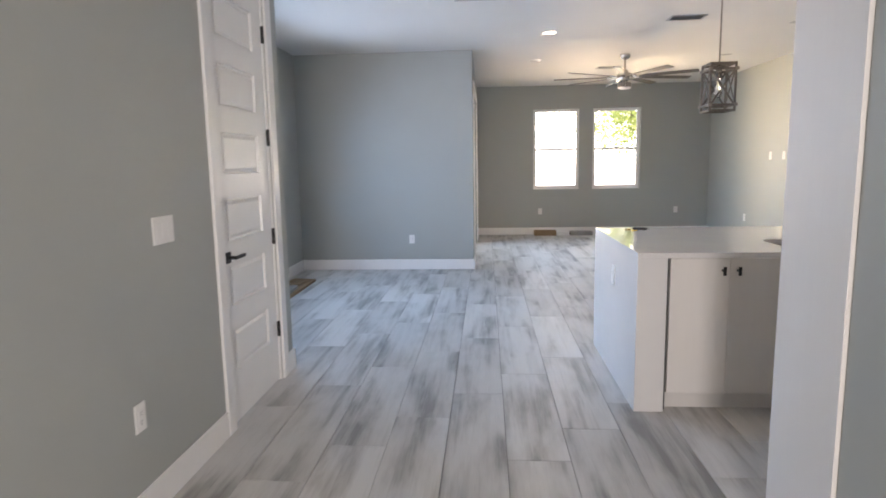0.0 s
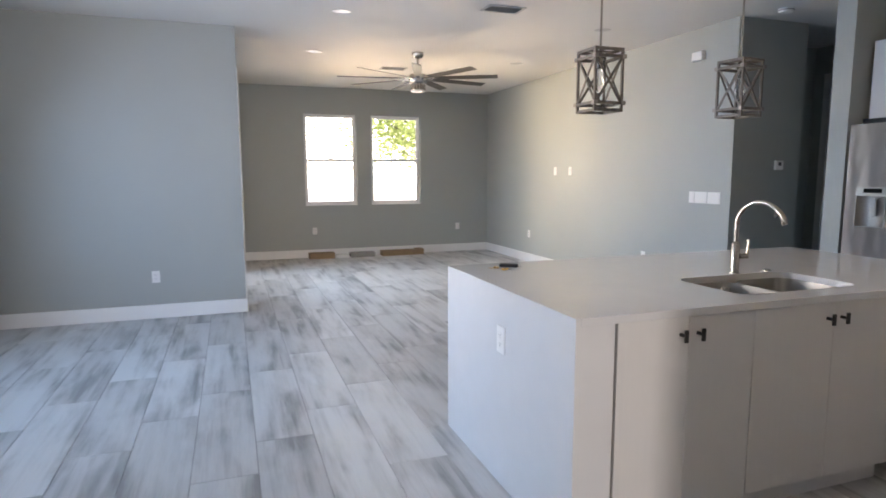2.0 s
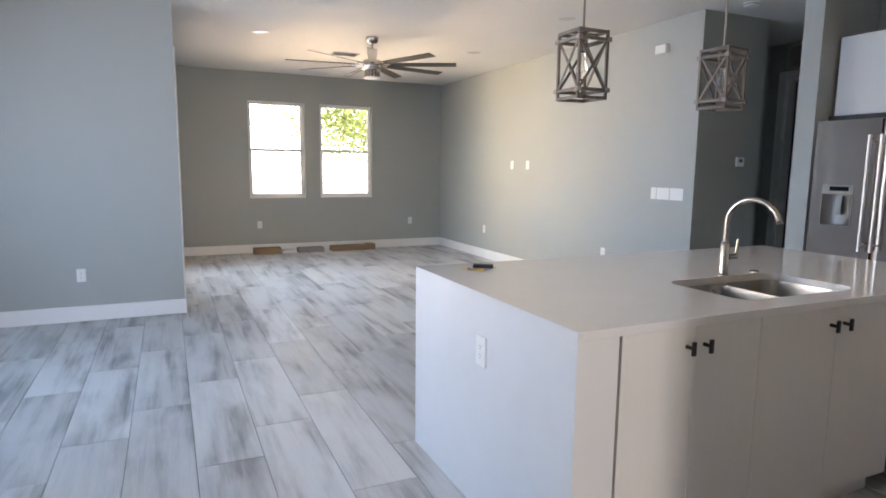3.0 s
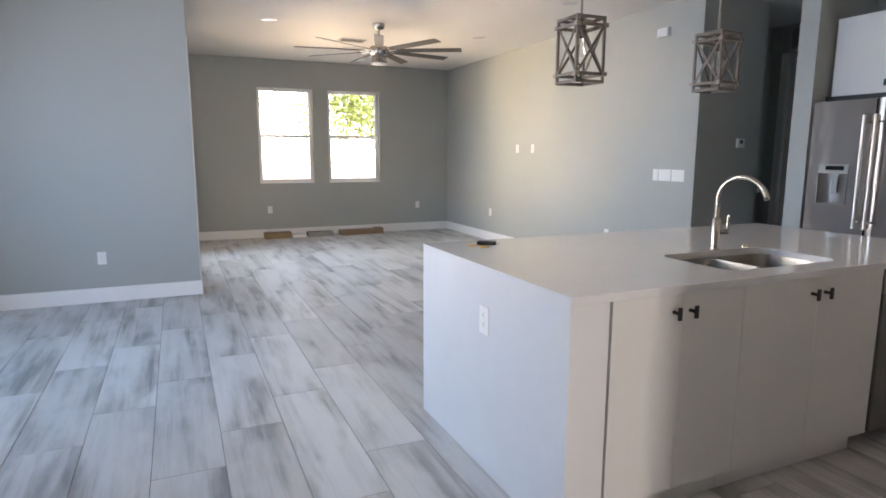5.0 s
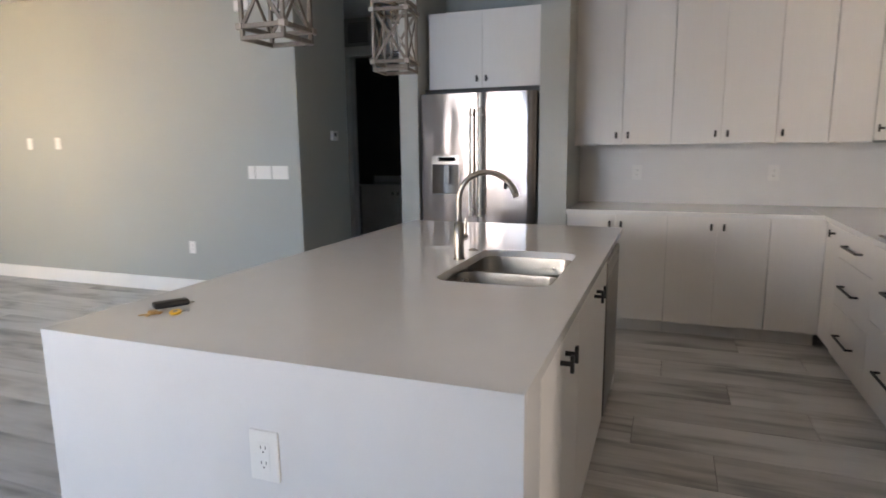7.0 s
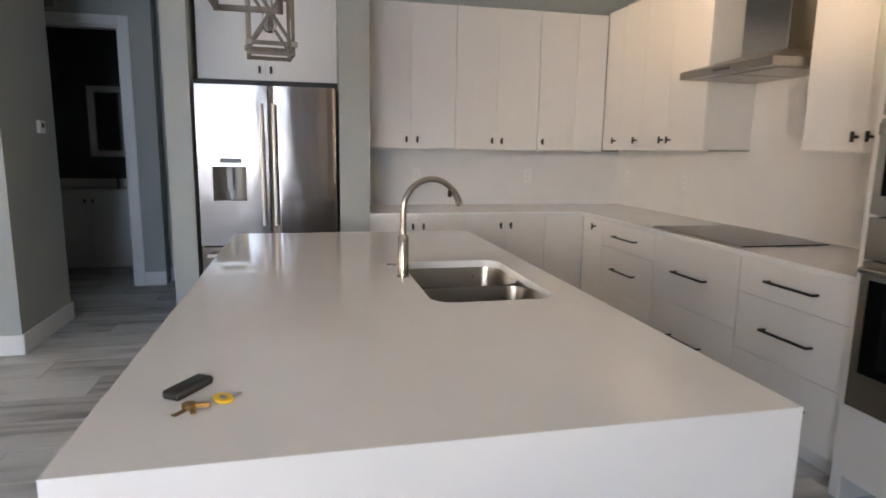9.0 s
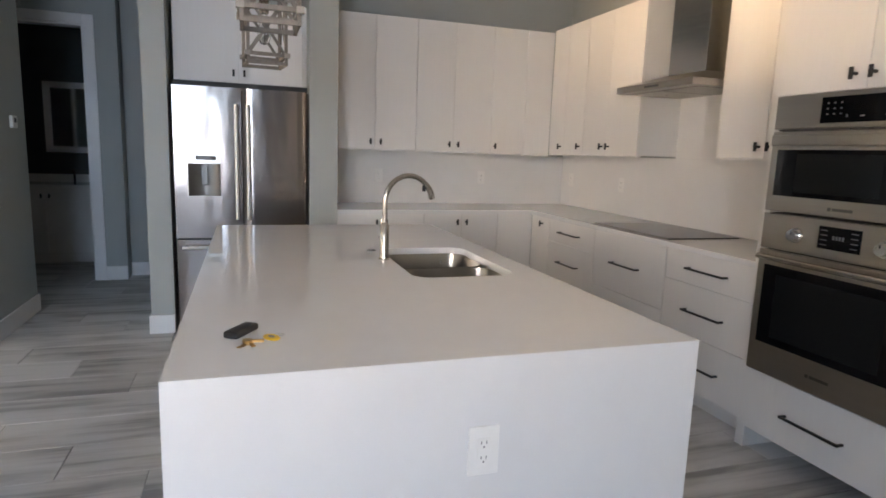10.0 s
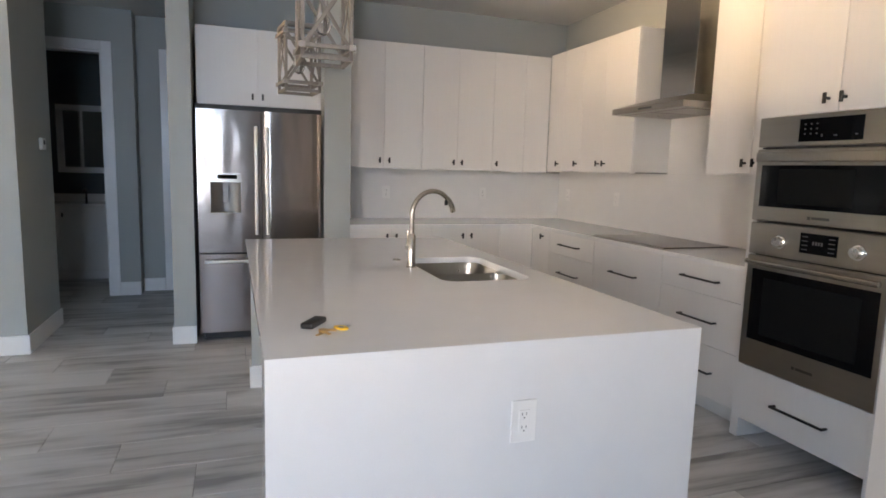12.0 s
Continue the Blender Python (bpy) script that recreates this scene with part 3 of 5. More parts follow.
def base_cabinet(place, turn, width, depth, kind, label, knobs=True, toe=0.075, body_top=TOP - SLAB - 0.001, group="base cabinets", left_leg=False):
    """A frameless base unit, built facing -y with its front plane at y = 0 and its left edge at x = 0."""
    c = thing("base_cabinet", place, label, "cabinet", group, turn)
    part("body", boxes((0.001, width - 0.001, 0.0195, depth, 0.105, body_top)), CARC, c)
    part("toe_kick", boxes((0.001, width - 0.001, toe, toe + 0.016, 0.0, 0.1045)), CAB, c)
    z0, z1 = 0.108, TOP - SLAB - 0.0015
    if kind == "doors":
        m = width / 2
        for a, b, kx in ((0, m, m - 0.040), (m, width, m + 0.040)):
            d = front(c, "door", a, b, z0, z1)
            t_knob(d, kx, z1 - 0.068)
    elif kind == "door":
        d = front(c, "door", 0, width, z0, z1)
        if knobs:
            t_knob(d, knobs, z1 - 0.058)
    elif kind == "drawers3":
        for a, b in ((z0, 0.41), (0.41, 0.70), (0.70, z1)):
            d = front(c, "drawer", 0, width, a, b)
            bar_pull(d, width / 2, (a + b) / 2)
    elif kind == "drawers2":
        for a, b in ((z0, 0.493), (0.493, z1)):
            d = front(c, "drawer", 0, width, a, b)
            bar_pull(d, width / 2, (a + b) / 2)
    return c


FY = IY0 + 0.008
ic = base_cabinet((1.252, FY, 0), 0, 0.640, 0.60, "doors", "white woodgrain island cabinet with two plain doors", group="island cabinets", toe=0.07)
# dark strip stands in for the shadow between end panel and doors
part("filler", boxes((-0.0175, 0.0005, 0.03, 0.045, 0.0, TOP - SLAB - 0.001)), SLOT, ic, "dark recessed strip coloured as the gap's shadow")
base_cabinet((1.893, FY, 0), 0, 0.865, 0.60, "doors", "white woodgrain sink cabinet with two plain doors", group="island cabinets", toe=0.07, body_top=0.62)
single("island_back_panel", boxes((1.235, 3.404, 4.475, 4.495, 0, TOP - SLAB - 0.001)), CAB, "white panel closing the back of the island", "panel")

# dishwasher
dish = thing("dishwasher", (2.765, FY, 0), "stainless steel dishwasher built into the white island", "dishwasher")
part("tub", boxes((0.004, 0.632, 0.03, 0.58, 0.10, 0.872)), RUBBER, dish)
part("door", boxes((0.006, 0.630, -0.006, 0.028, 0.112, 0.765), bevel=0.004), DISHSTEEL, dish)
part("control_strip", boxes((0.006, 0.630, -0.006, 0.028, 0.768, 0.853), bevel=0.004), STEELH, dish, "plain steel strip with a small square badge")
part("badge", boxes((0.555, 0.575, -0.0072, -0.006, 0.805, 0.825)), BLKGLASS, dish)
part("kick_plate", boxes((0.006, 0.630, 0.26, 0.275, 0.0, 0.099)), RUBBER, dish, "black deeply recessed kick plate")

# undermount double sink
sink = thing("sink", (0, 0, 0), "undermount stainless steel double bowl sink", "sink")
ZS = TOP - SLAB - 0.0005


def bowl(x0, x1, y0, y1, deep):
    bm = bmesh.new()
    rings = []
    for inset, z, r in ((0.0, 0.0, 0.07), (0.002, -0.012, 0.07), (0.010, -deep + 0.045, 0.07), (0.022, -deep + 0.015, 0.065), (0.05, -deep, 0.05)):
        rings.append([bm.verts.new((x, y, ZS + z)) for x, y in round_rect(x0 + inset, x1 - inset, y0 + inset, y1 - inset, r, 7)])
    for a, b in zip(rings, rings[1:]):
        for i in range(len(a)):
            bm.faces.new((a[i], a[(i + 1) % len(a)], b[(i + 1) % len(b)], b[i]))
    bm.faces.new(rings[-1])
    return bm


XD = 2.275
part("bowl", bowl(SX0 + 0.004, XD - 0.012, SY0 + 0.004, SY1 - 0.004, 0.17), SINKSTEEL, sink, smooth=True)
part("bowl", bowl(XD + 0.012, SX1 - 0.004, SY0 + 0.004, SY1 - 0.004, 0.20), SINKSTEEL, sink, smooth=True)
part("divider", boxes((XD - 0.0125, XD + 0.0125, SY0 + 0.03, SY1 - 0.03, ZS - 0.035, ZS - 0.006), bevel=0.006, seg=2), SINKSTEEL, sink)
for x, dz in ((2.11, 0.17), (2.44, 0.20)):
    d = part("drain", lathe([(0.045, 0.0), (0.044, 0.004), (0.03, 0.003), (0.028, -0.0)], (x, 4.19, ZS - dz + 0.0015), 28), CHROME, sink)
    part("strainer", lathe([(0.024, 0.0), (0.02, 0.006), (0.006, 0.008)], (x, 4.19, ZS - dz + 0.004), 20), SINKSTEEL, d)

# gooseneck tap
FX, FYT = 2.348, 4.414
tap = thing("kitchen_tap", (FX, FYT, TOP), "brushed nickel gooseneck pull-down kitchen tap beside the sink", "tap", turn=-76)
part("base", lathe([(0.024, 0), (0.024, 0.004), (0.0200, 0.007), (0.0200, 0.150), (0.0145, 0.157), (0.012, 0.16)], seg=28), NICKEL, tap, smooth=True)
arc = [(0, 0, 0.155), (0, 0, 0.20), (0, 0, 0.248)] + [(0.114 - 0.114 * math.cos(radians(a)), 0, 0.248 + 0.114 * math.sin(radians(a))) for a in range(8, 143, 8)]
part("neck", tube(arc, 0.0115, 18), NICKEL, tap, smooth=True)
tip = Vector(arc[-1])
dirn = (Vector(arc[-1]) - Vector(arc[-2])).normalized()
hd = part("spray_head", tube([tip - dirn * 0.002, tip + dirn * 0.003, tip + dirn * 0.025 + Vector((-0.002, 0, -0.001)), tip + dirn * 0.05 + Vector((-0.008, 0, -0.005)), tip + dirn * 0.074 + Vector((-0.018, 0, -0.014)), tip + dirn * 0.077 + Vector((-0.019, 0, -0.015))], [0.0115, 0.0128, 0.0132, 0.0138, 0.0142, 0.0125], 18), NICKEL, tap, smooth=True)
part("button", boxes((tip.x - 0.012, tip.x + 0.002, -0.006, 0.006, tip.z - 0.034, tip.z - 0.008), bevel=0.002), BLACK, hd)
lev = part("lever_hub", cyl((0.006, 0.018, 0.085), (0.020, 0.066, 0.085), 0.0145, seg=20), NICKEL, tap, smooth=True)
part("lever", tube([(0.021, 0.068, 0.074), (0.022, 0.072, 0.12), (0.023, 0.075, 0.168)], [0.0085, 0.0075, 0.0065], 12), NICKEL, lev, smooth=True)
single("sink_air_switch", lathe([(0.022, 0), (0.022, 0.003), (0.016, 0.0045), (0.014, 0.007)], seg=24), NICKEL, "small round brushed nickel button on the worktop", "button", place=(2.575, 4.425, TOP), smooth=True)


def plate(name, w, h, label, category, kind, place, turn, group="wall plates"):
    """A wall plate, built facing -y about its centre: an outlet, rocker switches, or a blank."""
    p = thing(name, place, label, category, group, turn)
    part("cover", boxes((-w / 2, w / 2, -0.006, 0.0, -h / 2, h / 2), bevel=0.002), PLASTIC, p)
    if kind == "outlet":
        f = part("face", boxes((-0.0165, 0.0165, -0.0078, -0.006, -0.0335, 0.0335), bevel=0.0008), PLASTIC, p)
        for z in (0.019, -0.019):
            part("slots", boxes((-0.0075, -0.0055, -0.0083, -0.0078, z - 0.001, z + 0.007), (0.0055, 0.0075, -0.0083, -0.0078, z - 0.001, z + 0.007), (-0.002, 0.002, -0.0083, -0.0078, z - 0.010, z - 0.006)), SLOT, f)
    elif kind:
        n = kind
        for i in range(n):
            x = (i - (n - 1) / 2) * 0.046
            part("rocker", boxes((x - 0.0165, x + 0.0165, -0.0085, -0.006, -0.033, 0.033), bevel=0.001), PLASTIC, p)
    return p


E, W, N, S = -90, 90, 0, 180     # the wall that a plate hangs on: its face looks W for E, and so on
plate("outlet", 0.079, 0.124, "white double outlet on the island's waterfall end", "outlet", "outlet", (IX0 - 0.0002, 4.448, 0.682), E)
plate("outlet", 0.073, 0.117, "white double outlet low on the grey wall", "outlet", "outlet", (-0.770, YB, 0.415), N)
plate("outlet", 0.073, 0.117, "white double outlet low on the grey wall", "outlet", "outlet", (1.289, YN, 0.455), N)
plate("outlet", 0.073, 0.117, "white double outlet low on the grey wall", "outlet", "outlet", (3.89, YN, 0.465), N)
plate("outlet", 0.073, 0.117, "white double outlet low on the grey wall", "outlet", "outlet", (XE, 10.72, 0.455), E)
plate("outlet", 0.073, 0.117, "white double outlet low on the grey wall", "outlet", "outlet", (XE, 7.86, 0.455), E)
plate("blank_plate", 0.073, 0.117, "white media wall plate at eye height", "outlet", 0, (XE, 9.92, 1.455), E)
plate("outlet", 0.073, 0.117, "white outlet at eye height for a television", "outlet", "outlet", (XE, 9.51, 1.455), E)
plate("light_switch", 0.070, 0.117, "white single rocker switch beside two wider plates", "switch", 1, (XE, 7.118, 1.172), E)
for y in (6.990, 6.812):
    plate("light_switch", 0.166, 0.117, "white three-gang rocker light switch on the grey wall", "switch", 3, (XE, y, 1.172), E)
plate("light_switch", 0.165, 0.117, "white three-gang rocker light switch", "switch", 3, (XW, 2.975, 1.16), W)
plate("outlet", 0.073, 0.117, "white double outlet low on the grey wall", "outlet", "outlet", (XW, 2.692, 0.44), W)
for y in (3.855, 2.87):
    plate("outlet", 0.073, 0.117, "white outlet on the pale backsplash", "outlet", "outlet", (XK - 0.0085, y, 1.16), E)
for x in (4.97, 4.145):
    plate("outlet", 0.073, 0.117, "white outlet on the pale backsplash", "outlet", "outlet", (x, YK + 0.0085, 1.165), S)
plate("light_switch", 0.073, 0.117, "white single rocker light switch in the corridor", "switch", 1, (6.28, 7.45, 1.19), N)
th = thing("thermostat", (5.06, 6.607, 1.495), "white square thermostat on the corridor wall", "thermostat")
part("housing", boxes((-0.05, 0.05, -0.024, 0.0, -0.045, 0.045), bevel=0.006, seg=2), PLASTIC, th)
part("screen", boxes((-0.02, 0.02, -0.0255, -0.0235, -0.005, 0.028)), SLOT, th)
ch = thing("door_chime", (XE, 7.09, 2.585), "small white plastic door chime box high on the wall", "chime", turn=E)
part("housing", boxes((-0.072, 0.072, -0.050, 0.0, -0.043, 0.043), bevel=0.006, seg=2), PLASTIC, ch)
part("cover_seam", boxes((-0.0725, 0.0725, -0.012, -0.010, -0.0435, 0.0435)), SHADEDWHITE, ch)

# ---- kitchen wall units ----
setting("backsplash_east", boxes((XK - 0.008, XK - 0.0005, YK + 0.009, 4.314, TOP + 0.001, 1.378)), SPLASH, "pale quartz backsplash")
setting("backsplash_south", boxes((2.052, XK - 0.0085, YK + 0.0005, YK + 0.008, TOP + 0.001, 1.395), (2.752, 3.508, YK + 0.0005, YK + 0.008, 1.3955, 1.85)), SPLASH, "pale quartz backsplash")
XC, YC = 4.497, 2.652              # worktop front edges
kw = thing("kitchen_worktop", (0, 0, 0), "white quartz L-shaped kitchen worktop along two walls", "countertop")
part("slab", boxes((2.052, XK - 0.001, YK + 0.001, YC, TOP - SLAB, TOP), bevel=0.0015), QUARTZ, kw)
part("slab", boxes((XC, XK - 0.001, YC + 0.0004, 4.314, TOP - SLAB, TOP), bevel=0.0015), QUARTZ, kw)
BX, BY = XC + 0.026, YC - 0.026     # base fronts
# east run: built facing -y, turned to face west (-x): turn -90 maps local x to -y
base_cabinet((BX, 4.312, 0), -90, 0.707, 0.60, "doors", "white woodgrain base cabinet with two plain doors", toe=0.10)
base_cabinet((BX, 3.604, 0), -90, 0.651, 0.60, "doors", "white woodgrain base cabinet with two plain doors", toe=0.10)
base_cabinet((BX, 2.951, 0), -90, 0.325, 0.60, "door", "white woodgrain corner panel without handle", knobs=False, toe=0.10)
# south run: turned 180 to face north (+y): local x runs to -x
base_cabinet((BX - 0.003, BY, 0), 180, 0.315, 0.60, "door", "narrow white woodgrain corner cabinet with one door", knobs=0.205)
base_cabinet((4.203, BY, 0), 180, 0.683, 0.60, "drawers3", "white woodgrain cabinet with three drawers")
base_cabinet((3.518, BY, 0), 180, 0.775, 0.60, "drawers2", "white woodgrain cabinet with two deep drawers under the cooktop")
base_cabinet((2.741, BY, 0), 180, 0.690, 0.60, "drawers3", "white woodgrain cabinet with three drawers")


def wall_cabinet(place, turn, width, depth, height, doors, label, rail=0.025):
    """An upper unit facing -y, its front at y = 0, left edge x = 0, underside z = 0. doors: (x0, x1, knob x or None)."""
    c = thing("wall_cabinet", place, label, "cabinet", "wall cabinets", turn)
    part("body", boxes((0.001, width - 0.001, 0.0195, depth, 0.012, height)), CARC, c)
    part("light_rail", boxes((0.001, width - 0.001, 0.003, 0.0195, 0.0, 0.012), (0.001, width - 0.001, 0.0195, 0.04, 0.0, 0.0118)), CAB, c)
    for x0, x1, kx in doors:
        d = front(c, "door", x0, x1, 0.012, height)
        if kx is not None:
            t_knob(d, kx, 0.075)
    return c


UZ, UH = 1.378, 1.085
UX, UY = 4.83, 2.345
wall_cabinet((UX, 4.312, UZ), -90, 0.702, XK - UX - 0.002, UH, [(0, 0.352, 0.312), (0.352, 0.702, 0.397)], "white woodgrain wall cabinet with two plain doors")
wall_cabinet((UX, 3.608, UZ), -90, 0.684, XK - UX - 0.002, UH, [(0, 0.335, 0.295), (0.335, 0.684, 0.375)], "white woodgrain wall cabinet with two plain doors")
wall_cabinet((UX, 2.922, UZ), -90, 0.318, XK - UX - 0.002, UH, [(0, 0.318, 0.035)], "narrow white woodgrain wall cabinet with one door")
wall_cabinet((UX, 2.602, UZ), -90, 0.255, XK - UX - 0.002, UH, [(0, 0.255, None)], "plain white woodgrain corner filler cabinet")
UZS = UZ + 0.016
wall_cabinet((UX - 0.003, UY, UZS), 180, 0.262, UY - YK - 0.002, UH, [(0, 0.262, 0.217)], "narrow white woodgrain wall cabinet with one door")
wall_cabinet((4.563, UY, UZS), 180, 0.313, UY - YK - 0.002, UH, [(0, 0.313, 0.267)], "narrow white woodgrain wall cabinet with one door")
wall_cabinet((4.248, UY, UZS), 180, 0.735, UY - YK - 0.002, UH, [(0, 0.34, 0.295), (0.34, 0.735, 0.383)], "white woodgrain wall cabinet with two plain doors")
wall_cabinet((2.742, UY, UZS), 180, 0.690, UY - YK - 0.002, UH, [(0, 0.352, 0.314), (0.352, 0.690, 0.390)], "white woodgrain wall cabinet beside the oven tower")

# cooktop
ck = thing("cooktop", (2.772, 2.068, TOP), "black glass induction cooktop set in the worktop", "cooktop")
part("glass", boxes((0, 0.80, 0, 0.535, 0.0005, 0.007), bevel=0.002), BLKGLASS, ck)
part("edge_trim", boxes((-0.004, 0.804, -0.004, -0.0002, 0.0005, 0.006)), STEELH, ck)
part("edge_trim", boxes((-0.004, 0.804, 0.5352, 0.539, 0.0005, 0.006)), STEELH, ck)

# cooker hood
hood = thing("cooker_hood", (3.143, YK + 0.009, 1.818), "stainless steel chimney cooker hood over the cooktop", "range hood")
bm = bmesh.new()
lo = [(-0.375, 0.0), (0.375, 0.0), (0.375, 0.53), (-0.375, 0.53)]
hi = [(-0.19, 0.0), (0.19, 0.0), (0.19, 0.29), (-0.19, 0.29)]
rings = [[bm.verts.new((x, y, z)) for x, y in q] for q, z in ((lo, 0.0), (lo, 0.042), (hi, 0.115))]
for a, b in zip(rings, rings[1:]):
    for i in range(4):
        bm.faces.new((a[i], a[(i + 1) % 4], b[(i + 1) % 4], b[i]))
bm.faces.new(rings[0][::-1])
bm.faces.new(rings[-1])
part("canopy", bm, STEELH, hood)
part("chimney", boxes((-0.173, 0.173, 0.0, 0.275, 0.113, CZ - 1.820), bevel=0.002), STEEL, hood)
part("control_panel", boxes((-0.07, 0.07, 0.53, 0.5312, 0.014, 0.028)), DARKSTEEL, hood)
part("filter", boxes((-0.33, -0.01, 0.05, 0.45, -0.004, 0.0), (0.01, 0.33, 0.05, 0.45, -0.004, 0.0)), SINKSTEEL, hood)

# ---- oven tower ----
TX0, TX1, TY = 1.282, 2.016, 2.676
tower = thing("oven_tower", (TX1, TY, 0), "tall white cabinet housing built-in ovens", "cabinet", turn=180)
tw = TX1 - TX0
TD = TY - 2.295
part("side_panel", boxes((-0.033, 0.018, 0.004, TD, 0.0, 2.49), bevel=0.001), CAB, tower)
part("side_panel", boxes((tw - 0.018, tw, -0.02, TD, 0.0, 2.49), bevel=0.001), CAB, tower)
part("body", boxes((0.0185, tw - 0.0185, 0.03, TD, 0.105, 0.40), (0.0185, tw - 0.0185, 0.03, TD, 1.685, 2.49), (0.0185, tw - 0.0185, TD - 0.02, TD, 0.40, 1.685)), CARC, tower)
part("toe_kick", boxes((0.0185, tw - 0.0185, 0.30, 0.315, 0, 0.104)), CAB, tower)
dr = front(tower, "drawer", 0.004, tw - 0.018, 0.108, 0.405)
bar_pull(dr, tw / 2 + 0.01, 0.256)
for a, b, kx in ((0.002, 0.402, 0.352), (0.402, tw - 0.018, 0.432)):
    d = front(tower, "door", a, b, 1.683, 2.49)
    t_knob(d, kx, 1.683 + 0.062)


def knob_dial(parent, x, z, y):
    k = part("dial", bm_cyl(cyl((x, y, z), (x, y - 0.008, z), 0.034, 0.033, seg=32), (x, y - 0.008, z), (x, y - 0.034, z), 0.026, 0.0235, seg=32), CHROME, parent, "polished steel dial", smooth=True)
    part("pointer", boxes((x - 0.002, x + 0.002, y - 0.0352, y - 0.0338, z + 0.006, z + 0.021)), SLOT, k)
    return k


def readout(parent, rows, y):
    for x, z, w, h in rows:
        part("display_mark", boxes((x, x + w, y - 0.0006, y, z, z + h)), DIMMARK, parent)


oven = thing("built_in_oven", (TX1, TY, 0), "stainless steel built-in oven with dark glass door", "oven", turn=180)
part("cavity", boxes((0.03, tw - 0.03, 0.004, TD - 0.03, 0.412, 1.163)), RUBBER, oven)
cp = part("control_panel", boxes((0.008, tw - 0.004, -0.022, 0.003, 1.000, 1.160), bevel=0.003), STEELH, oven)
part("display", boxes((0.300, 0.488, -0.0235, -0.022, 1.040, 1.134)), BLKGLASS, cp, "black touch display")
readout(cp, [(0.365 + i * 0.014, 1.082, 0.009, 0.016) for i in range(4)] + [(0.31, z, 0.03, 0.004) for z in (1.055, 1.075, 1.095, 1.115)] + [(0.445, z, 0.03, 0.004) for z in (1.055, 1.075, 1.095, 1.115)], -0.0235)
knob_dial(oven, 0.193, 1.076, -0.022)
knob_dial(oven, 0.585, 1.076, -0.022)
od = part("door", boxes((0.008, tw - 0.004, -0.024, 0.003, 0.415, 0.993), bevel=0.004), STEELH, oven)
part("door_glass", boxes((0.048, tw - 0.035, -0.0255, -0.024, 0.560, 0.925)), BLKGLASS, od, "dark door glass")
part("inner_window", boxes((0.12, tw - 0.11, -0.0262, -0.0255, 0.595, 0.885)), OVENGLASS, od, "slightly paler inner window")
part("handle", bm_cyl(bm_cyl(cyl((0.030, -0.052, 0.962), (tw - 0.028, -0.052, 0.962), 0.0135, seg=20), (0.05, -0.05, 0.962), (0.05, -0.024, 0.962), 0.009, seg=12), (tw - 0.07, -0.05, 0.962), (tw - 0.07, -0.024, 0.962), 0.009, seg=12), STEEL, od, "steel bar handle", smooth=True)
part("emblem", boxes((0.325, 0.34, -0.0252, -0.024, 0.478, 0.493), (0.346, 0.435, -0.0252, -0.024, 0.479, 0.492)), DARKSTEEL, od)

micro = thing("built_in_microwave", (TX1, TY, 0), "stainless steel built-in microwave above the oven", "microwave", turn=180)
part("cavity", boxes((0.03, tw - 0.03, 0.004, TD - 0.03, 1.170, 1.676)), RUBBER, micro)
mp_ = part("control_panel", boxes((0.008, tw - 0.004, -0.022, 0.003, 1.536, 1.679), bevel=0.003), STEELH, micro)
part("display", boxes((0.236, 0.545, -0.0235, -0.022, 1.555, 1.660)), BLKGLASS, mp_, "black touch display")
readout(mp_, [(0.262 + c * 0.03, 1.588 + r * 0.022, 0.009, 0.006) for c in range(3) for r in range(3)] + [(0.35, 1.575, 0.008, 0.012), (0.41, 1.576, 0.018, 0.006), (0.51, 1.577, 0.012, 0.006)], -0.0235)
part("vent_strip", boxes(*[(0.03 + i * 0.087, 0.108 + i * 0.087, -0.016, -0.004, 1.527, 1.533) for i in range(8)]), SLOT, micro)
md = part("door", boxes((0.008, tw - 0.004, -0.024, 0.003, 1.172, 1.524), bevel=0.004), STEELH, micro)
part("door_glass", boxes((0.046, tw - 0.034, -0.0255, -0.024, 1.242, 1.446)), BLKGLASS, md, "dark door glass")
part("inner_window", boxes((0.15, tw - 0.20, -0.0262, -0.0255, 1.262, 1.428)), OVENGLASS, md)
part("grip_lip", boxes((0.012, tw - 0.008, -0.036, -0.0235, 1.462, 1.510), bevel=0.006, seg=3), STEELH, md, "rounded steel pull lip along the top", smooth=True)
part("emblem", boxes((0.325, 0.34, -0.0252, -0.024, 1.196, 1.211), (0.346, 0.435, -0.0252, -0.024, 1.198, 1.210)), DARKSTEEL, md)

# ---- fridge ----
fr = thing("refrigerator", (4.495, 5.470, 0), "stainless steel French-door refrigerator with freezer drawer", "refrigerator", turn=-90)
fw = 0.925


def curved_front(x0, x1, z0, z1, depth=0.06, bow=0.0025):
    """A door skin with a slightly bowed front and rounded side edges."""
    bm = bmesh.new()
    n = 12
    cols = []
    for i in range(n + 1):
        u = i / n
        edge = min(u, 1 - u) * (x1 - x0)
        r = 0.012
        y = -bow * (1 - (2 * u - 1) ** 2) + (r - math.sqrt(max(0, r * r - (r - edge) ** 2)) if edge < r else 0)
        cols.append((x0 + u * (x1 - x0), y))
    prof = [(x0, depth)] + [(x0, 0.012)] + cols[1:-1] + [(x1, 0.012), (x1, depth)]
    lo_, hi_ = ([bm.verts.new((x, y, z)) for x, y in prof] for z in (z0, z1))
    for i in range(len(prof)):
        j = (i + 1) % len(prof)
        bm.faces.new((lo_[i], lo_[j], hi_[j], hi_[i]))
    bm.faces.new(lo_[::-1])
    bm.faces.new(hi_)
    return bm


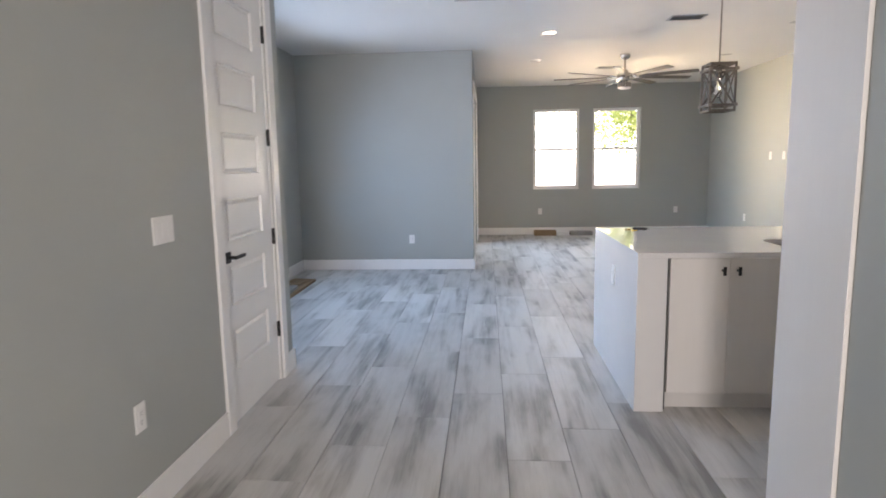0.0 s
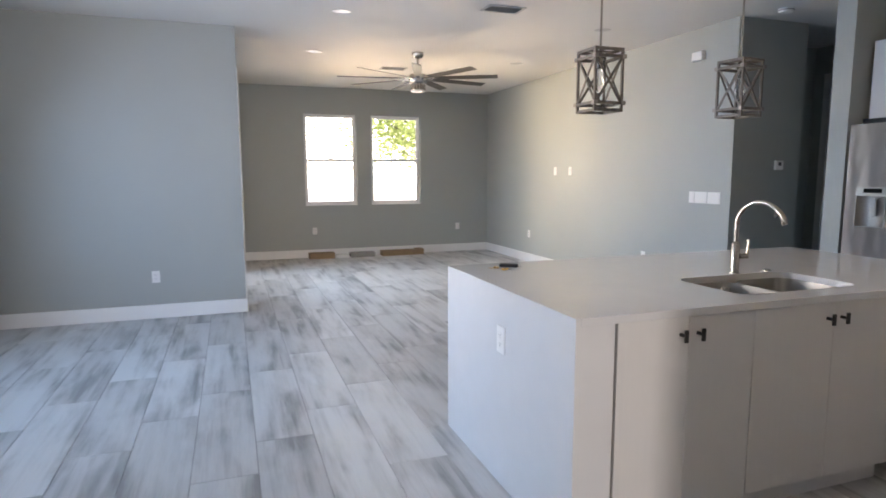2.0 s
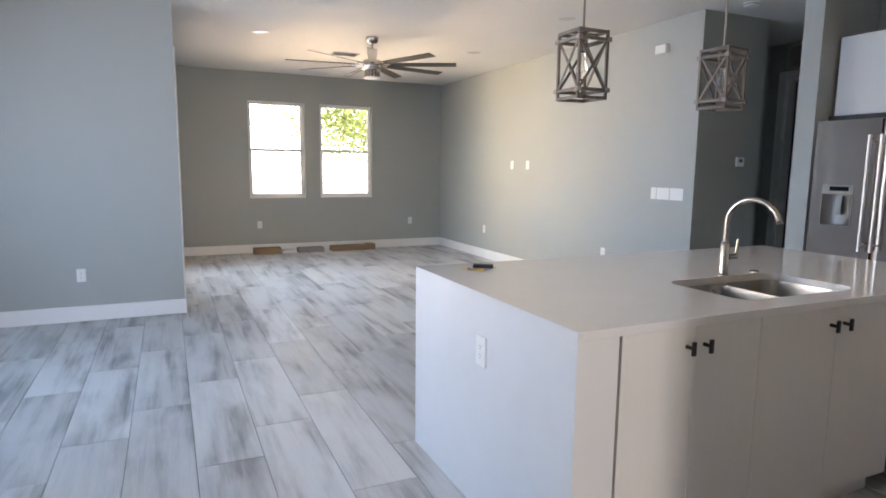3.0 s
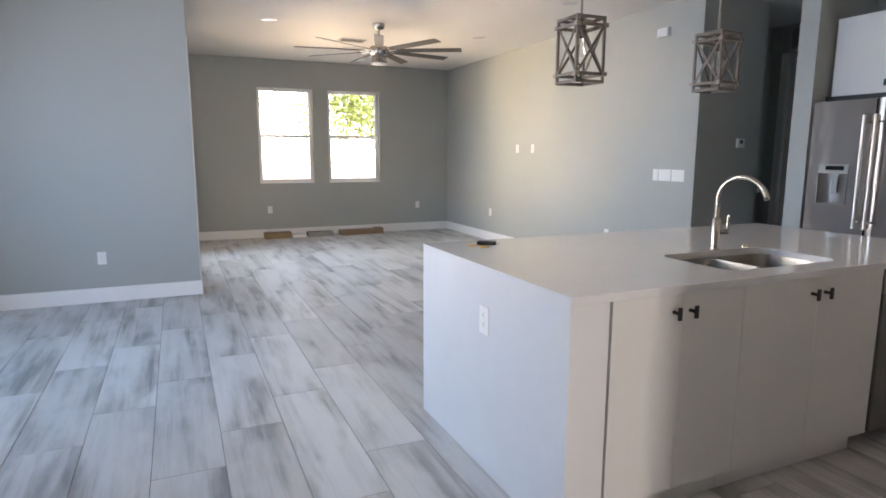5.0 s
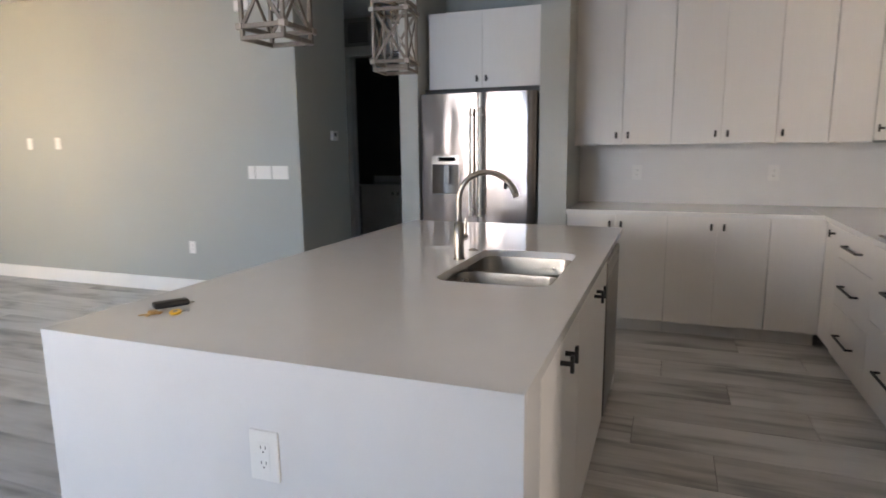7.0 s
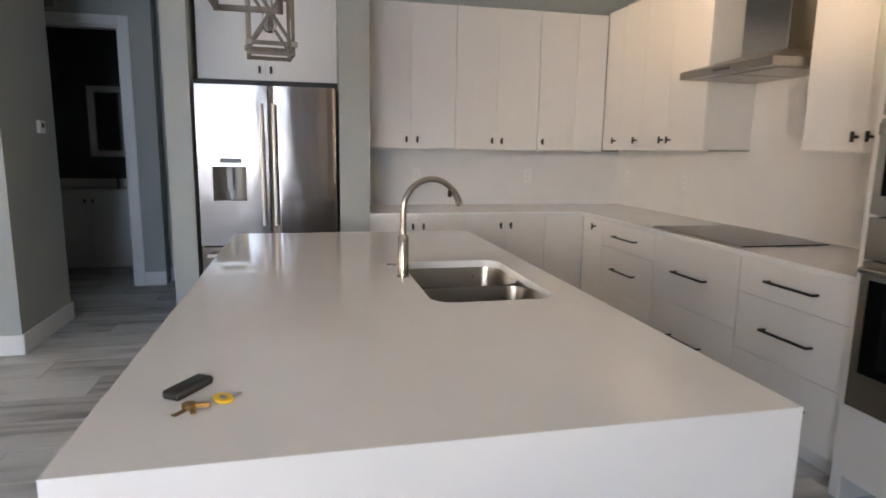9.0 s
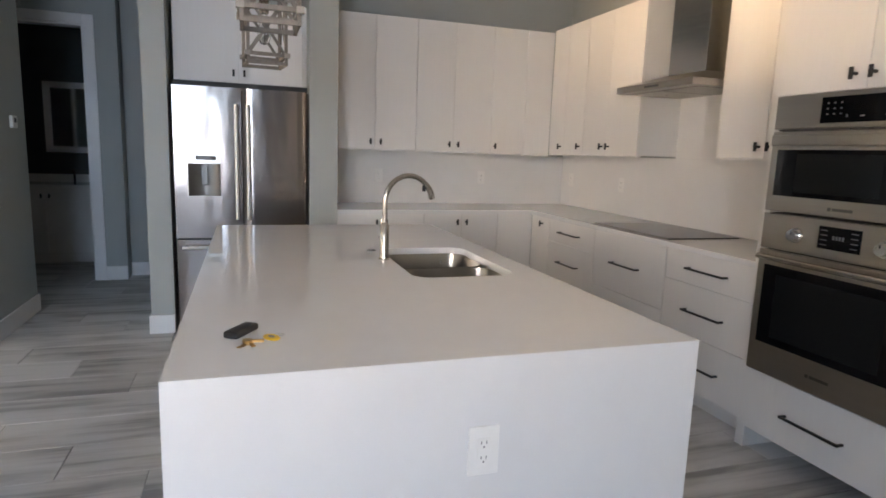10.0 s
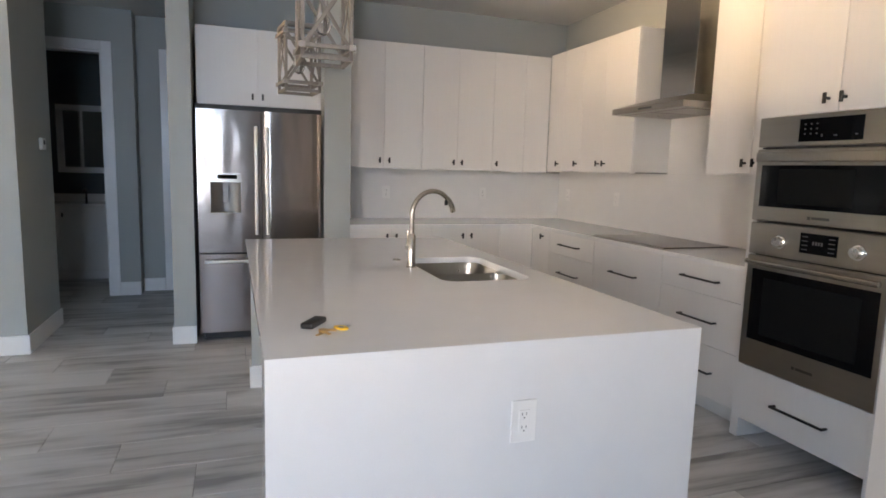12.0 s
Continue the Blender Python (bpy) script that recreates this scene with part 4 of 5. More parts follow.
part("case", boxes((0.006, fw - 0.006, 0.064, 0.665, 0.045, 1.772), bevel=0.004), RUBBER, fr)
SP = 0.4655
bm = slab_with_hole(0.003, SP - 0.002, 0.702, 1.785, 0.0, 0.06, [(0.094, 1.012), (0.094, 1.243), (0.312, 1.243), (0.312, 1.012)])
for v in bm.verts:
    v.co = Vector((v.co.x, v.co.z, v.co.y))


def brushed_up(ob):
    """Lays the brushing of a steel front upright."""
    me = ob.data
    uv = me.uv_layers.new(name="brushing")
    for lp in me.loops:
        v = me.vertices[lp.vertex_index].co
        uv.data[lp.index].uv = (v.z, v.x + v.y)
    return ob


ld = brushed_up(part("door", bm, FRIDGESTEEL, fr))
rd = brushed_up(part("door", curved_front(SP + 0.002, fw - 0.003, 0.702, 1.785), FRIDGESTEEL, fr, smooth=True))
fz = brushed_up(part("freezer_drawer", curved_front(0.003, fw - 0.003, 0.075, 0.690), FRIDGESTEEL, fr, smooth=True))
part("toe_grille", boxes((0.03, fw - 0.03, 0.05, 0.07, 0.012, 0.072)), RUBBER, fr)


def fridge_handle(parent, pts, r=0.0125):
    a, b = Vector(pts[0]), Vector(pts[1])
    d = (b - a).normalized()
    bm = bm_cyl(bmesh.new(), a, b, r, seg=18)
    for p in (a + d * 0.05, b - d * 0.05):
        bm_cyl(bm, p, p + Vector((0, 0.05, 0)), 0.008, seg=12)
    return part("handle", bm, HANDLE, parent, "round steel bar handle", smooth=True)


fridge_handle(ld, [(SP - 0.04, -0.055, 0.845), (SP - 0.04, -0.055, 1.668)])
fridge_handle(rd, [(SP + 0.04, -0.055, 0.845), (SP + 0.04, -0.055, 1.668)])
fridge_handle(fz, [(0.045, -0.055, 0.640), (fw - 0.045, -0.055, 0.640)])
dsp = part("dispenser", boxes((0.088, 0.318, -0.004, 0.003, 1.243, 1.312), (0.088, 0.0945, -0.004, 0.003, 1.012, 1.243), (0.3115, 0.318, -0.004, 0.003, 1.012, 1.243), (0.088, 0.318, -0.004, 0.003, 1.004, 1.012), bevel=0.001), STEEL, ld, "water dispenser with a dark recess")
bm = bmesh.new()
arc_ = [(0.094 + 0.218 * i / 14, 0.0005 + 0.055 * math.sin(math.pi * i / 14) ** 0.7) for i in range(15)]
lo_, hi_ = ([bm.verts.new((x, y, z)) for x, y in arc_] for z in (1.012, 1.243))
for i in range(14):
    bm.faces.new((lo_[i], lo_[i + 1], hi_[i + 1], hi_[i]))
bm.faces.new(lo_)
bm.faces.new(hi_[::-1])
part("recess", bm, RECESS, dsp, "dark curved recess", smooth=True)
part("panel_display", boxes((0.145, 0.285, -0.0048, -0.004, 1.268, 1.300)), BLKGLASS, dsp)
part("paddle", boxes((0.183, 0.223, 0.030, 0.036, 1.09, 1.225), bevel=0.002), RECESS, dsp)

fc = thing("fridge_cabinet", (4.68, 5.470, 1.836), "white two-door cabinet above the refrigerator", "cabinet", turn=-90)
part("body", boxes((0.001, 0.929, 0.0195, 0.485, 0.0, 0.585)), CARC, fc)
for a, b, kx in ((0.002, 0.45, 0.412), (0.45, 0.912, 0.488)):
    d = front(fc, "door", a, b, 0.0, 0.585)
    t_knob(d, kx, 0.07)
part("filler", boxes((0.914, 0.942, 0.002, 0.03, 0.0, 0.585)), CAB, fc)
# shadow over the fridge is put in as a solid black strip
setting("fridge_gap_shade", boxes((4.66, 4.72, 4.5255, 5.4955, 1.790, 1.8345)), RUBBER, "black strip in place of the shadow gap above the refrigerator")

# ---- hall door ----
door = thing("hall_door", (XW - 0.012, DOOR[0] + 0.022, 0.012), "tall white six-panel interior door, shut, with black hardware", "door", turn=90)
# built with its width along x and its face towards -y, then turned to face east
dw, dh = DOOR[1] - DOOR[0] - 0.044, 2.424
zc = [0.403, 0.763, 1.123, 1.483, 1.843, 2.203]
px0, px1, ph = 0.085, dw - 0.150, 0.118
bs = [(0, px0, 0, 0.012, 0, dh), (px1, dw, 0, 0.012, 0, dh)]
edges = [0.0] + [v for z in zc for v in (z - ph, z + ph)] + [dh]
bs += [(px0, px1, 0, 0.012, edges[i], edges[i + 1]) for i in range(0, len(edges), 2)]
leaf = part("leaf", boxes((0, dw, 0.012, 0.035, 0, dh), *bs), TRIM, door)
for z in zc:
    bm = bmesh.new()
    q = []
    for inset, y in ((0.0, -0.003), (0.007, -0.003), (0.012, 0.0105), (0.020, 0.0112), (0.034, 0.0035), (0.037, 0.0025)):
        q.append([bm.verts.new(v) for v in ((px0 + inset, y, z - ph + inset), (px1 - inset, y, z - ph + inset), (px1 - inset, y, z + ph - inset), (px0 + inset, y, z + ph - inset))])
    for a, b in zip(q, q[1:]):
        for i in range(4):
            bm.faces.new((a[i], a[(i + 1) % 4], b[(i + 1) % 4], b[i]))
    bm.faces.new(q[-1])
    part("panel", bm, TRIM, door)
for z in (0.34, 0.96, 1.59, 2.22):
    part("hinge", bm_cyl(boxes((dw - 0.003, dw + 0.012, -0.006, 0.002, z - 0.05, z + 0.05), bevel=0.001), (dw + 0.006, -0.011, z - 0.052), (dw + 0.006, -0.011, z + 0.052), 0.0075, seg=12), BLACK, door, "black butt hinge")
part("lever_handle", bm_cyl(boxes((0.032, 0.088, -0.010, 0.0, 0.895, 0.955), (0.048, 0.175, -0.058, -0.044, 0.917, 0.935), bevel=0.002), (0.06, -0.010, 0.926), (0.06, -0.050, 0.926), 0.010, seg=16), BLACK, door, "black lever on a square rose")

# ---- pendants over the island ----


def pendant(place):
    p = thing("pendant_light", place, "grey wooden cage pendant with crossed bars and clear bulb", "pendant lamp", "pendants over the island")
    s, h, t = 0.082, 0.328, 0.0068
    for sx in (-1, 1):
        for sy in (-1, 1):
            part("post", boxes((sx * s - t, sx * s + t, sy * s - t, sy * s + t, 0, h), bevel=0.0015), GREYWOOD, p)
    for z in (0.008, 0.045, h - 0.045, h - 0.008):
        w = t * 0.8 if z in (0.008, h - 0.008) else t * 1.15
        o = s if z in (0.008, h - 0.008) else s + 0.004
        part("rail", boxes((-o, o, -o - w, -o + w, z - 0.0075, z + 0.0075), (-o, o, o - w, o + w, z - 0.0075, z + 0.0075), (-o - w, -o + w, -o, o, z - 0.0075, z + 0.0075), (o - w, o + w, -o, o, z - 0.0075, z + 0.0075), bevel=0.001), GREYWOOD, p)
    z0, z1 = 0.052, h - 0.052
    ang = math.atan2(z1 - z0, 2 * s - 2 * t)
    ln = math.hypot(z1 - z0, 2 * s - 2 * t)
    for k in range(4):
        for sgn in (-1, 1):
            bm = boxes((-ln / 2, ln / 2, -0.0025, 0.0025, -0.0065, 0.0065), bevel=0.001)
            m = Matrix.Rotation(radians(90 * k), 4, "Z") @ Matrix.Translation((0, -s + sgn * 0.003, h / 2)) @ Matrix.Rotation(sgn * ang, 4, "Y")
            bmesh.ops.transform(bm, matrix=m, verts=bm.verts)
            part("cross_bar", bm, GREYWOOD, p)
    for sx in (-1, 1):
        for sy in (-1, 1):
            for z in (0.045, h - 0.045):
                part("corner_clip", boxes((sx * (s + 0.004) - 0.012, sx * (s + 0.004) + 0.012, sy * (s + 0.004) - 0.012, sy * (s + 0.004) + 0.012, z - 0.010, z + 0.010), bevel=0.001), CLIP, p, "dull nickel corner clip")
    part("top_plate", boxes((-s, s, -0.012, 0.012, h - 0.012, h - 0.006), (-0.012, 0.012, -s, s, h - 0.0059, h - 0.002)), GREYWOOD, p)
    part("socket", lathe([(0.012, h - 0.10), (0.021, h - 0.095), (0.021, h - 0.03), (0.012, h - 0.012)], seg=20), NICKEL, p, smooth=True)
    b = part("bulb", lathe([(0.004, h - 0.232), (0.018, h - 0.226), (0.029, h - 0.20), (0.029, h - 0.18), (0.018, h - 0.13), (0.013, h - 0.10)], seg=22), GLASS, p, "clear teardrop bulb, unlit", smooth=True)
    b.visible_shadow = False
    part("rod", cyl((0, 0, h - 0.006), (0, 0, CZ - place[2] - 0.022), 0.0055, seg=12), NICKEL, p, smooth=True)
    part("canopy", lathe([(0.062, CZ - place[2] - 0.001), (0.062, CZ - place[2] - 0.016), (0.055, CZ - place[2] - 0.024), (0.012, CZ - place[2] - 0.026)], seg=28), NICKEL, p, smooth=True)
    return p


p1 = pendant((1.845, 4.90, 1.740))
copy_thing(p1, pose(2.790, 4.89, 1.740, 0, 0, 7))

# ---- ceiling fan ----
fan = thing("ceiling_fan", (2.15, 9.18, 0), "brushed nickel ceiling fan with nine slim grey blades", "ceiling fan")
part("canopy", lathe([(0.070, CZ - 0.001), (0.070, CZ - 0.035), (0.058, CZ - 0.06), (0.02, CZ - 0.072)], seg=32), NICKEL, fan, smooth=True)
part("downrod", cyl((0, 0, 2.60), (0, 0, CZ - 0.065), 0.0135, seg=16), NICKEL, fan, smooth=True)
part("motor_housing", lathe([(0.03, 2.655), (0.045, 2.64), (0.05, 2.615), (0.098, 2.605), (0.108, 2.59), (0.108, 2.515), (0.098, 2.50), (0.088, 2.495)], seg=40), NICKEL, fan, smooth=True)
part("light_kit", lathe([(0.088, 2.494), (0.088, 2.44), (0.094, 2.432), (0.094, 2.418)], seg=40), NICKEL, fan, smooth=True)
part("diffuser", lathe([(0.090, 2.4175), (0.086, 2.405), (0.06, 2.397), (0.01, 2.395)], seg=40), PLASTIC, fan, "white lamp diffuser, unlit", smooth=True)
for k in range(9):
    a = radians(40 * k + 12)
    bm = bmesh.new()
    n = 8
    for i in range(n):
        u0, u1 = i / n, (i + 1) / n
        r0, r1 = 0.20 + 0.76 * u0, 0.20 + 0.76 * u1
        w0, w1 = 0.037 + 0.014 * math.sin(u0 * 2.2), 0.037 + 0.014 * math.sin(u1 * 2.2)
        vs = []
        for r, w in ((r0, w0), (r1, w1)):
            for s_, zt in ((-1, 0.0105), (1, -0.0105)):
                vs.append((Vector((r, s_ * w, 2.556 + zt)), Vector((r, s_ * w, 2.562 + zt))))
        lo4 = [bm.verts.new(v[0]) for v in vs]
        hi4 = [bm.verts.new(v[1]) for v in vs]
        for f4 in ((lo4[0], lo4[1], lo4[3], lo4[2]), (hi4[0], hi4[2], hi4[3], hi4[1]), (lo4[0], lo4[2], hi4[2], hi4[0]), (lo4[1], hi4[1], hi4[3], lo4[3])):
            bm.faces.new(f4)
        if i == 0:
            bm.faces.new((lo4[0], hi4[0], hi4[1], lo4[1]))
        if i == n - 1:
            bm.faces.new((lo4[2], lo4[3], hi4[3], hi4[2]))
    bmesh.ops.remove_doubles(bm, verts=bm.verts, dist=0.0001)
    bmesh.ops.rotate(bm, verts=bm.verts, cent=(0, 0, 0), matrix=Matrix.Rotation(a, 3, "Z"))
    bl = part("blade", bm, BLADE, fan)
    bm = boxes((0.09, 0.235, -0.020, 0.020, 2.546, 2.554), bevel=0.002)
    bmesh.ops.rotate(bm, verts=bm.verts, cent=(0, 0, 0), matrix=Matrix.Rotation(a, 3, "Z"))
    part("blade_arm", bm, NICKEL, bl)

# ---- ceiling fixtures ----


def downlight(place):
    d = thing("recessed_light", place, "white recessed ceiling downlight, unlit", "downlight", "recessed ceiling lights")
    bm = bmesh.new()
    seg, prof = 36, ((0.070, -0.002), (0.082, -0.004), (0.085, -0.001), (0.085, 0.0), (0.060, 0.0), (0.066, -0.0015))
    rings_ = [[bm.verts.new((r * math.cos(2 * math.pi * i / seg), r * math.sin(2 * math.pi * i / seg), z)) for i in range(seg)] for r, z in prof]
    for a, b in zip(rings_, rings_[1:] + rings_[:1]):
        for i in range(seg):
            bm.faces.new((a[i], a[(i + 1) % seg], b[(i + 1) % seg], b[i]))
    part("trim_ring", bm, GLOSSWHITE, d, smooth=True)
    part("lens", lathe([(0.066, -0.0022), (0.05, -0.0016), (0.01, -0.001)], seg=36), GLOSSWHITE, d)
    return d


dl = downlight((0.965, 7.64, CZ))
for x, y in ((0.965, 9.50), (3.59, 7.48), (3.585, 9.44)):
    copy_thing(dl, pose(x, y, CZ))


def ceiling_vent(place, w=0.36, d=0.21):
    v = thing("ceiling_vent", place, "white louvred supply vent in the ceiling", "vent", "ceiling vents")
    part("frame", boxes((-w / 2, w / 2, -d / 2, -d / 2 + 0.028, -0.008, 0), (-w / 2, w / 2, d / 2 - 0.028, d / 2, -0.008, 0), (-w / 2, -w / 2 + 0.028, -d / 2 + 0.028, d / 2 - 0.028, -0.008, 0), (w / 2 - 0.028, w / 2, -d / 2 + 0.028, d / 2 - 0.028, -0.008, 0), bevel=0.002), SHADEDWHITE, v)
    part("backing", boxes((-w / 2 + 0.028, w / 2 - 0.028, -d / 2 + 0.028, d / 2 - 0.028, -0.0015, -0.0005)), SLOT, v)
    n = 9
    for i in range(n):
        y = -d / 2 + 0.034 + i * (d - 0.068) / (n - 1)
        bm = boxes((-w / 2 + 0.028, w / 2 - 0.028, -0.0075, 0.0075, -0.001, 0.0), bevel=0.0)
        bmesh.ops.rotate(bm, verts=bm.verts, cent=(0, 0, 0), matrix=Matrix.Rotation(radians(35), 3, "X"))
        bmesh.ops.translate(bm, verts=bm.verts, vec=(0, y, -0.006))
        part("slat", bm, SHADEDWHITE, v)
    return v


cv = ceiling_vent((2.30, 7.10, CZ))
copy_thing(cv, pose(2.145, 10.32, CZ))
copy_thing(cv, pose(0.15, 6.03, CZ))
sm = thing("smoke_detector", (4.67, 6.28, CZ), "round white smoke detector on the ceiling", "smoke alarm")
part("housing", lathe([(0.065, -0.001), (0.065, -0.012), (0.058, -0.032), (0.03, -0.036)], seg=32), PLASTIC, sm, smooth=True)
part("sensor_slots", lathe([(0.0655, -0.013), (0.0645, -0.019)], seg=32), SLOT, sm)

# ---- things on the island and the floor ----
fob = thing("key_fob", (1.367, 4.994, TOP), "black car key fob lying on the white worktop", "key", turn=-32)
part("shell", boxes((-0.050, 0.050, -0.020, 0.020, 0.0, 0.018), bevel=0.006, seg=3), RUBBER, fob, smooth=True)
part("ring", tube([(0.050 + 0.008 + 0.009 * math.cos(a * math.pi / 8), 0.009 * math.sin(a * math.pi / 8), 0.003) for a in range(17)], 0.0012, 8), CHROME, fob)


def house_key(place, turn, lift):
    k = thing("house_key", place, "worn brass house key in a small bunch", "key", "bunch of keys", turn)
    bm = bm_cyl(bmesh.new(), (0, 0, lift), (0, 0, lift + 0.0022), 0.0125, seg=20)
    bm_box(bm, 0.010, 0.038, -0.004, 0.004, lift, lift + 0.0022)
    for i in range(5):
        bm_box(bm, 0.016 + i * 0.0044, 0.0185 + i * 0.0044, 0.0035, 0.0058 - 0.0006 * (i % 2), lift, lift + 0.0022)
    part("blade", bm, BRASS, k)
    return k


for (x, y), a, l in (((1.283, 4.978), 144, 0.0), ((1.284, 4.977), 197, 0.0024), ((1.282, 4.979), 257, 0.0048), ((1.284, 4.979), 263, 0.0072)):
    house_key((x, y, TOP + 0.0003), a, l)
tag = thing("key_tag", (1.312, 4.923, TOP), "oval yellow plastic key tag with a small blade", "key tag", turn=214)
bm = lathe([(0.008, 0.0005), (0.024, 0.0005), (0.0265, 0.003), (0.024, 0.0058), (0.008, 0.0058)], seg=32)
bmesh.ops.scale(bm, verts=bm.verts, vec=(1.0, 0.64, 1.0))
part("tag_body", bm, YELLOW, tag, smooth=True)
part("key_blade", boxes((-0.0045, 0.003, 0.0165, 0.038, 0.002, 0.0042)), CHROME, tag, "bright steel blade")
bm = lathe([(0.0005, 0.0064), (0.0105, 0.0064), (0.0105, 0.0055)], seg=24)
bmesh.ops.scale(bm, verts=bm.verts, vec=(1.0, 0.6, 1.0))
part("label_window", bm, GREYCARD, tag, "pale paper inset")


def carton(place, size, material, label, turn=0, category="carton", name="flooring_carton", group="flooring cartons by the wall", ends=None):
    w, d, h = size
    c = thing(name, place, label, category, group, turn)
    part("box", boxes((-w / 2, w / 2, -d / 2, d / 2, 0.0, h), bevel=0.003), material, c)
    part("flap_seam", boxes((-w / 2 + 0.004, w / 2 - 0.004, -0.0012, 0.0012, h, h + 0.001)), DARKCARD, c)
    if ends:
        part("end_label", boxes((w / 2, w / 2 + 0.001, -d / 3, d / 3, h * 0.15, h * 0.85)), ends, c)
    return c


carton((1.375, 0.18 + 12.10, 0), (0.42, 0.20, 0.095), CARD, "low brown flooring carton lying by the baseboard", ends=DARKCARD)
carton((1.72, 0.18 + 12.10, 0), (0.22, 0.16, 0.05), PLASTIC, "small white wrapped pack on the floor")
carton((2.07, 0.18 + 12.10, 0), (0.42, 0.20, 0.075), GREYCARD, "low grey flooring carton with dark end print", 180, ends=DARKCARD)
carton((2.72, 0.18 + 12.09, 0), (0.62, 0.20, 0.085), CARD, "long brown flooring carton lying by the baseboard", 1)
carton((3.10, 0.18 + 12.10, 0.0), (0.13, 0.19, 0.10), CARD, "short brown flooring carton end against another")
carton((-2.02, 7.05, 0), (1.30, 0.28, 0.03), CARD, "flat brown cardboard sheet pack on the floor", 90)
carton((-2.03, 7.42, 0.031), (0.30, 0.20, 0.03), CARD, "small brown carton resting on cardboard", 84)
carton((-2.03, 6.98, 0.031), (0.32, 0.22, 0.035), GREYCARD, "grey and white pack resting on cardboard", 95)
carton((-2.05, 6.60, 0.031), (0.16, 0.24, 0.06), DARKCARD, "dark printed pack resting on cardboard", 90)
carton((-2.0, 6.15, 0), (0.42, 0.26, 0.04), CARD, "flat brown cardboard sheet pack on the floor", 96)

# ---- bathroom beyond the corridor ----
van = thing("vanity_cabinet", (7.46, 6.99, 0), "white bathroom vanity cabinet with two doors", "cabinet", turn=-90)
part("body", boxes((-0.65, 0.65, 0.02, 0.46, 0.10, 0.86)), CARC, van)
for a, b, kx in ((-0.62, -0.10, -0.14), (-0.10, 0.42, -0.06)):
    d = part("door", boxes((a + 0.002, b - 0.002, 0.0, 0.0195, 0.12, 0.85), bevel=0.001), CAB, van)
    t_knob(d, kx, 0.76)
part("toe_kick", boxes((-0.64, 0.64, 0.06, 0.075, 0, 0.0995)), CAB, van)
part("top", boxes((-0.66, 0.66, -0.015, 0.465, 0.861, 0.885), bevel=0.002), QUARTZ, van)
part("splash", boxes((-0.66, 0.66, 0.450, 0.464, 0.8855, 0.98)), QUARTZ, van)
bt = thing("basin_tap", (7.72, 6.86, 0.885), "black bathroom basin tap on the vanity", "tap", turn=180)
part("spout", tube([(0, 0, 0), (0, 0, 0.12), (0.03, 0, 0.155), (0.09, 0, 0.15), (0.11, 0, 0.13)], 0.012, 12), BLACK, bt, smooth=True)
mir = thing("framed_mirror", (7.948, 6.85, 1.23), "white framed rectangular mirror on the bathroom wall", "mirror", turn=-90)
part("frame", boxes((-0.33, 0.33, -0.03, 0.0, 0.0, 0.07), (-0.33, 0.33, -0.03, 0.0, 0.73, 0.80), (-0.33, -0.26, -0.03, 0.0, 0.07, 0.73), (0.26, 0.33, -0.03, 0.0, 0.07, 0.73), bevel=0.002), TRIM, mir)
part("mirror_glass", boxes((-0.26, 0.26, -0.012, -0.004, 0.07, 0.73)), MIRROR, mir)

for z in (0.34, 0.96, 1.59, 2.22):
    part("hinge", boxes((6.668, 6.690, 5.8285, 5.8345, z - 0.05, z + 0.05), (6.662, 6.670, 5.825, 5.8345, z - 0.052, z + 0.052), bevel=0.001), BLACK, recess_trim, "black butt hinge")
    part("hinge", boxes((6.500, 6.536, 6.4205, 6.424, z - 0.05, z + 0.05), (6.494, 6.502, 6.4205, 6.431, z - 0.052, z + 0.052), bevel=0.001), BLACK, bath_trim, "black butt hinge")
rg = thing("return_air_grille", (6.49, 7.075, 2.70), "white louvred return air grille above the door", "vent", turn=-90)
part("frame", boxes((-0.16, 0.16, -0.012, 0, -0.135, -0.11), (-0.16, 0.16, -0.012, 0, 0.11, 0.135), (-0.16, -0.135, -0.012, 0, -0.11, 0.11), (0.135, 0.16, -0.012, 0, -0.11, 0.11), bevel=0.002), SHADEDWHITE, rg)
part("backing", boxes((-0.135, 0.135, -0.002, -0.001, -0.11, 0.11)), SLOT, rg)
for i in range(12):
    part("slat", boxes((-0.135, 0.135, -0.010, -0.003, -0.10 + i * 0.0175, -0.091 + i * 0.0175)), SHADEDWHITE, rg)

# ---- outside ----
ground = tagged(new("ground", to_mesh("ground", boxes((-300, 300, -300, 300, -0.5, -0.21)), SAND)), label="pale dry sandy yard", kind="structure")
# added glowing sheet imitates the overexposed outdoors and lights the north windows
tagged(new("backdrop", to_mesh("backdrop", boxes((-32, 42, 70, 70.2, -0.2, 16)), glow_material("glowing_distance", (1.0, 0.90, 0.76), 0.9))), label="glowing sheet standing in for the bright distance behind the yard", kind="structure")


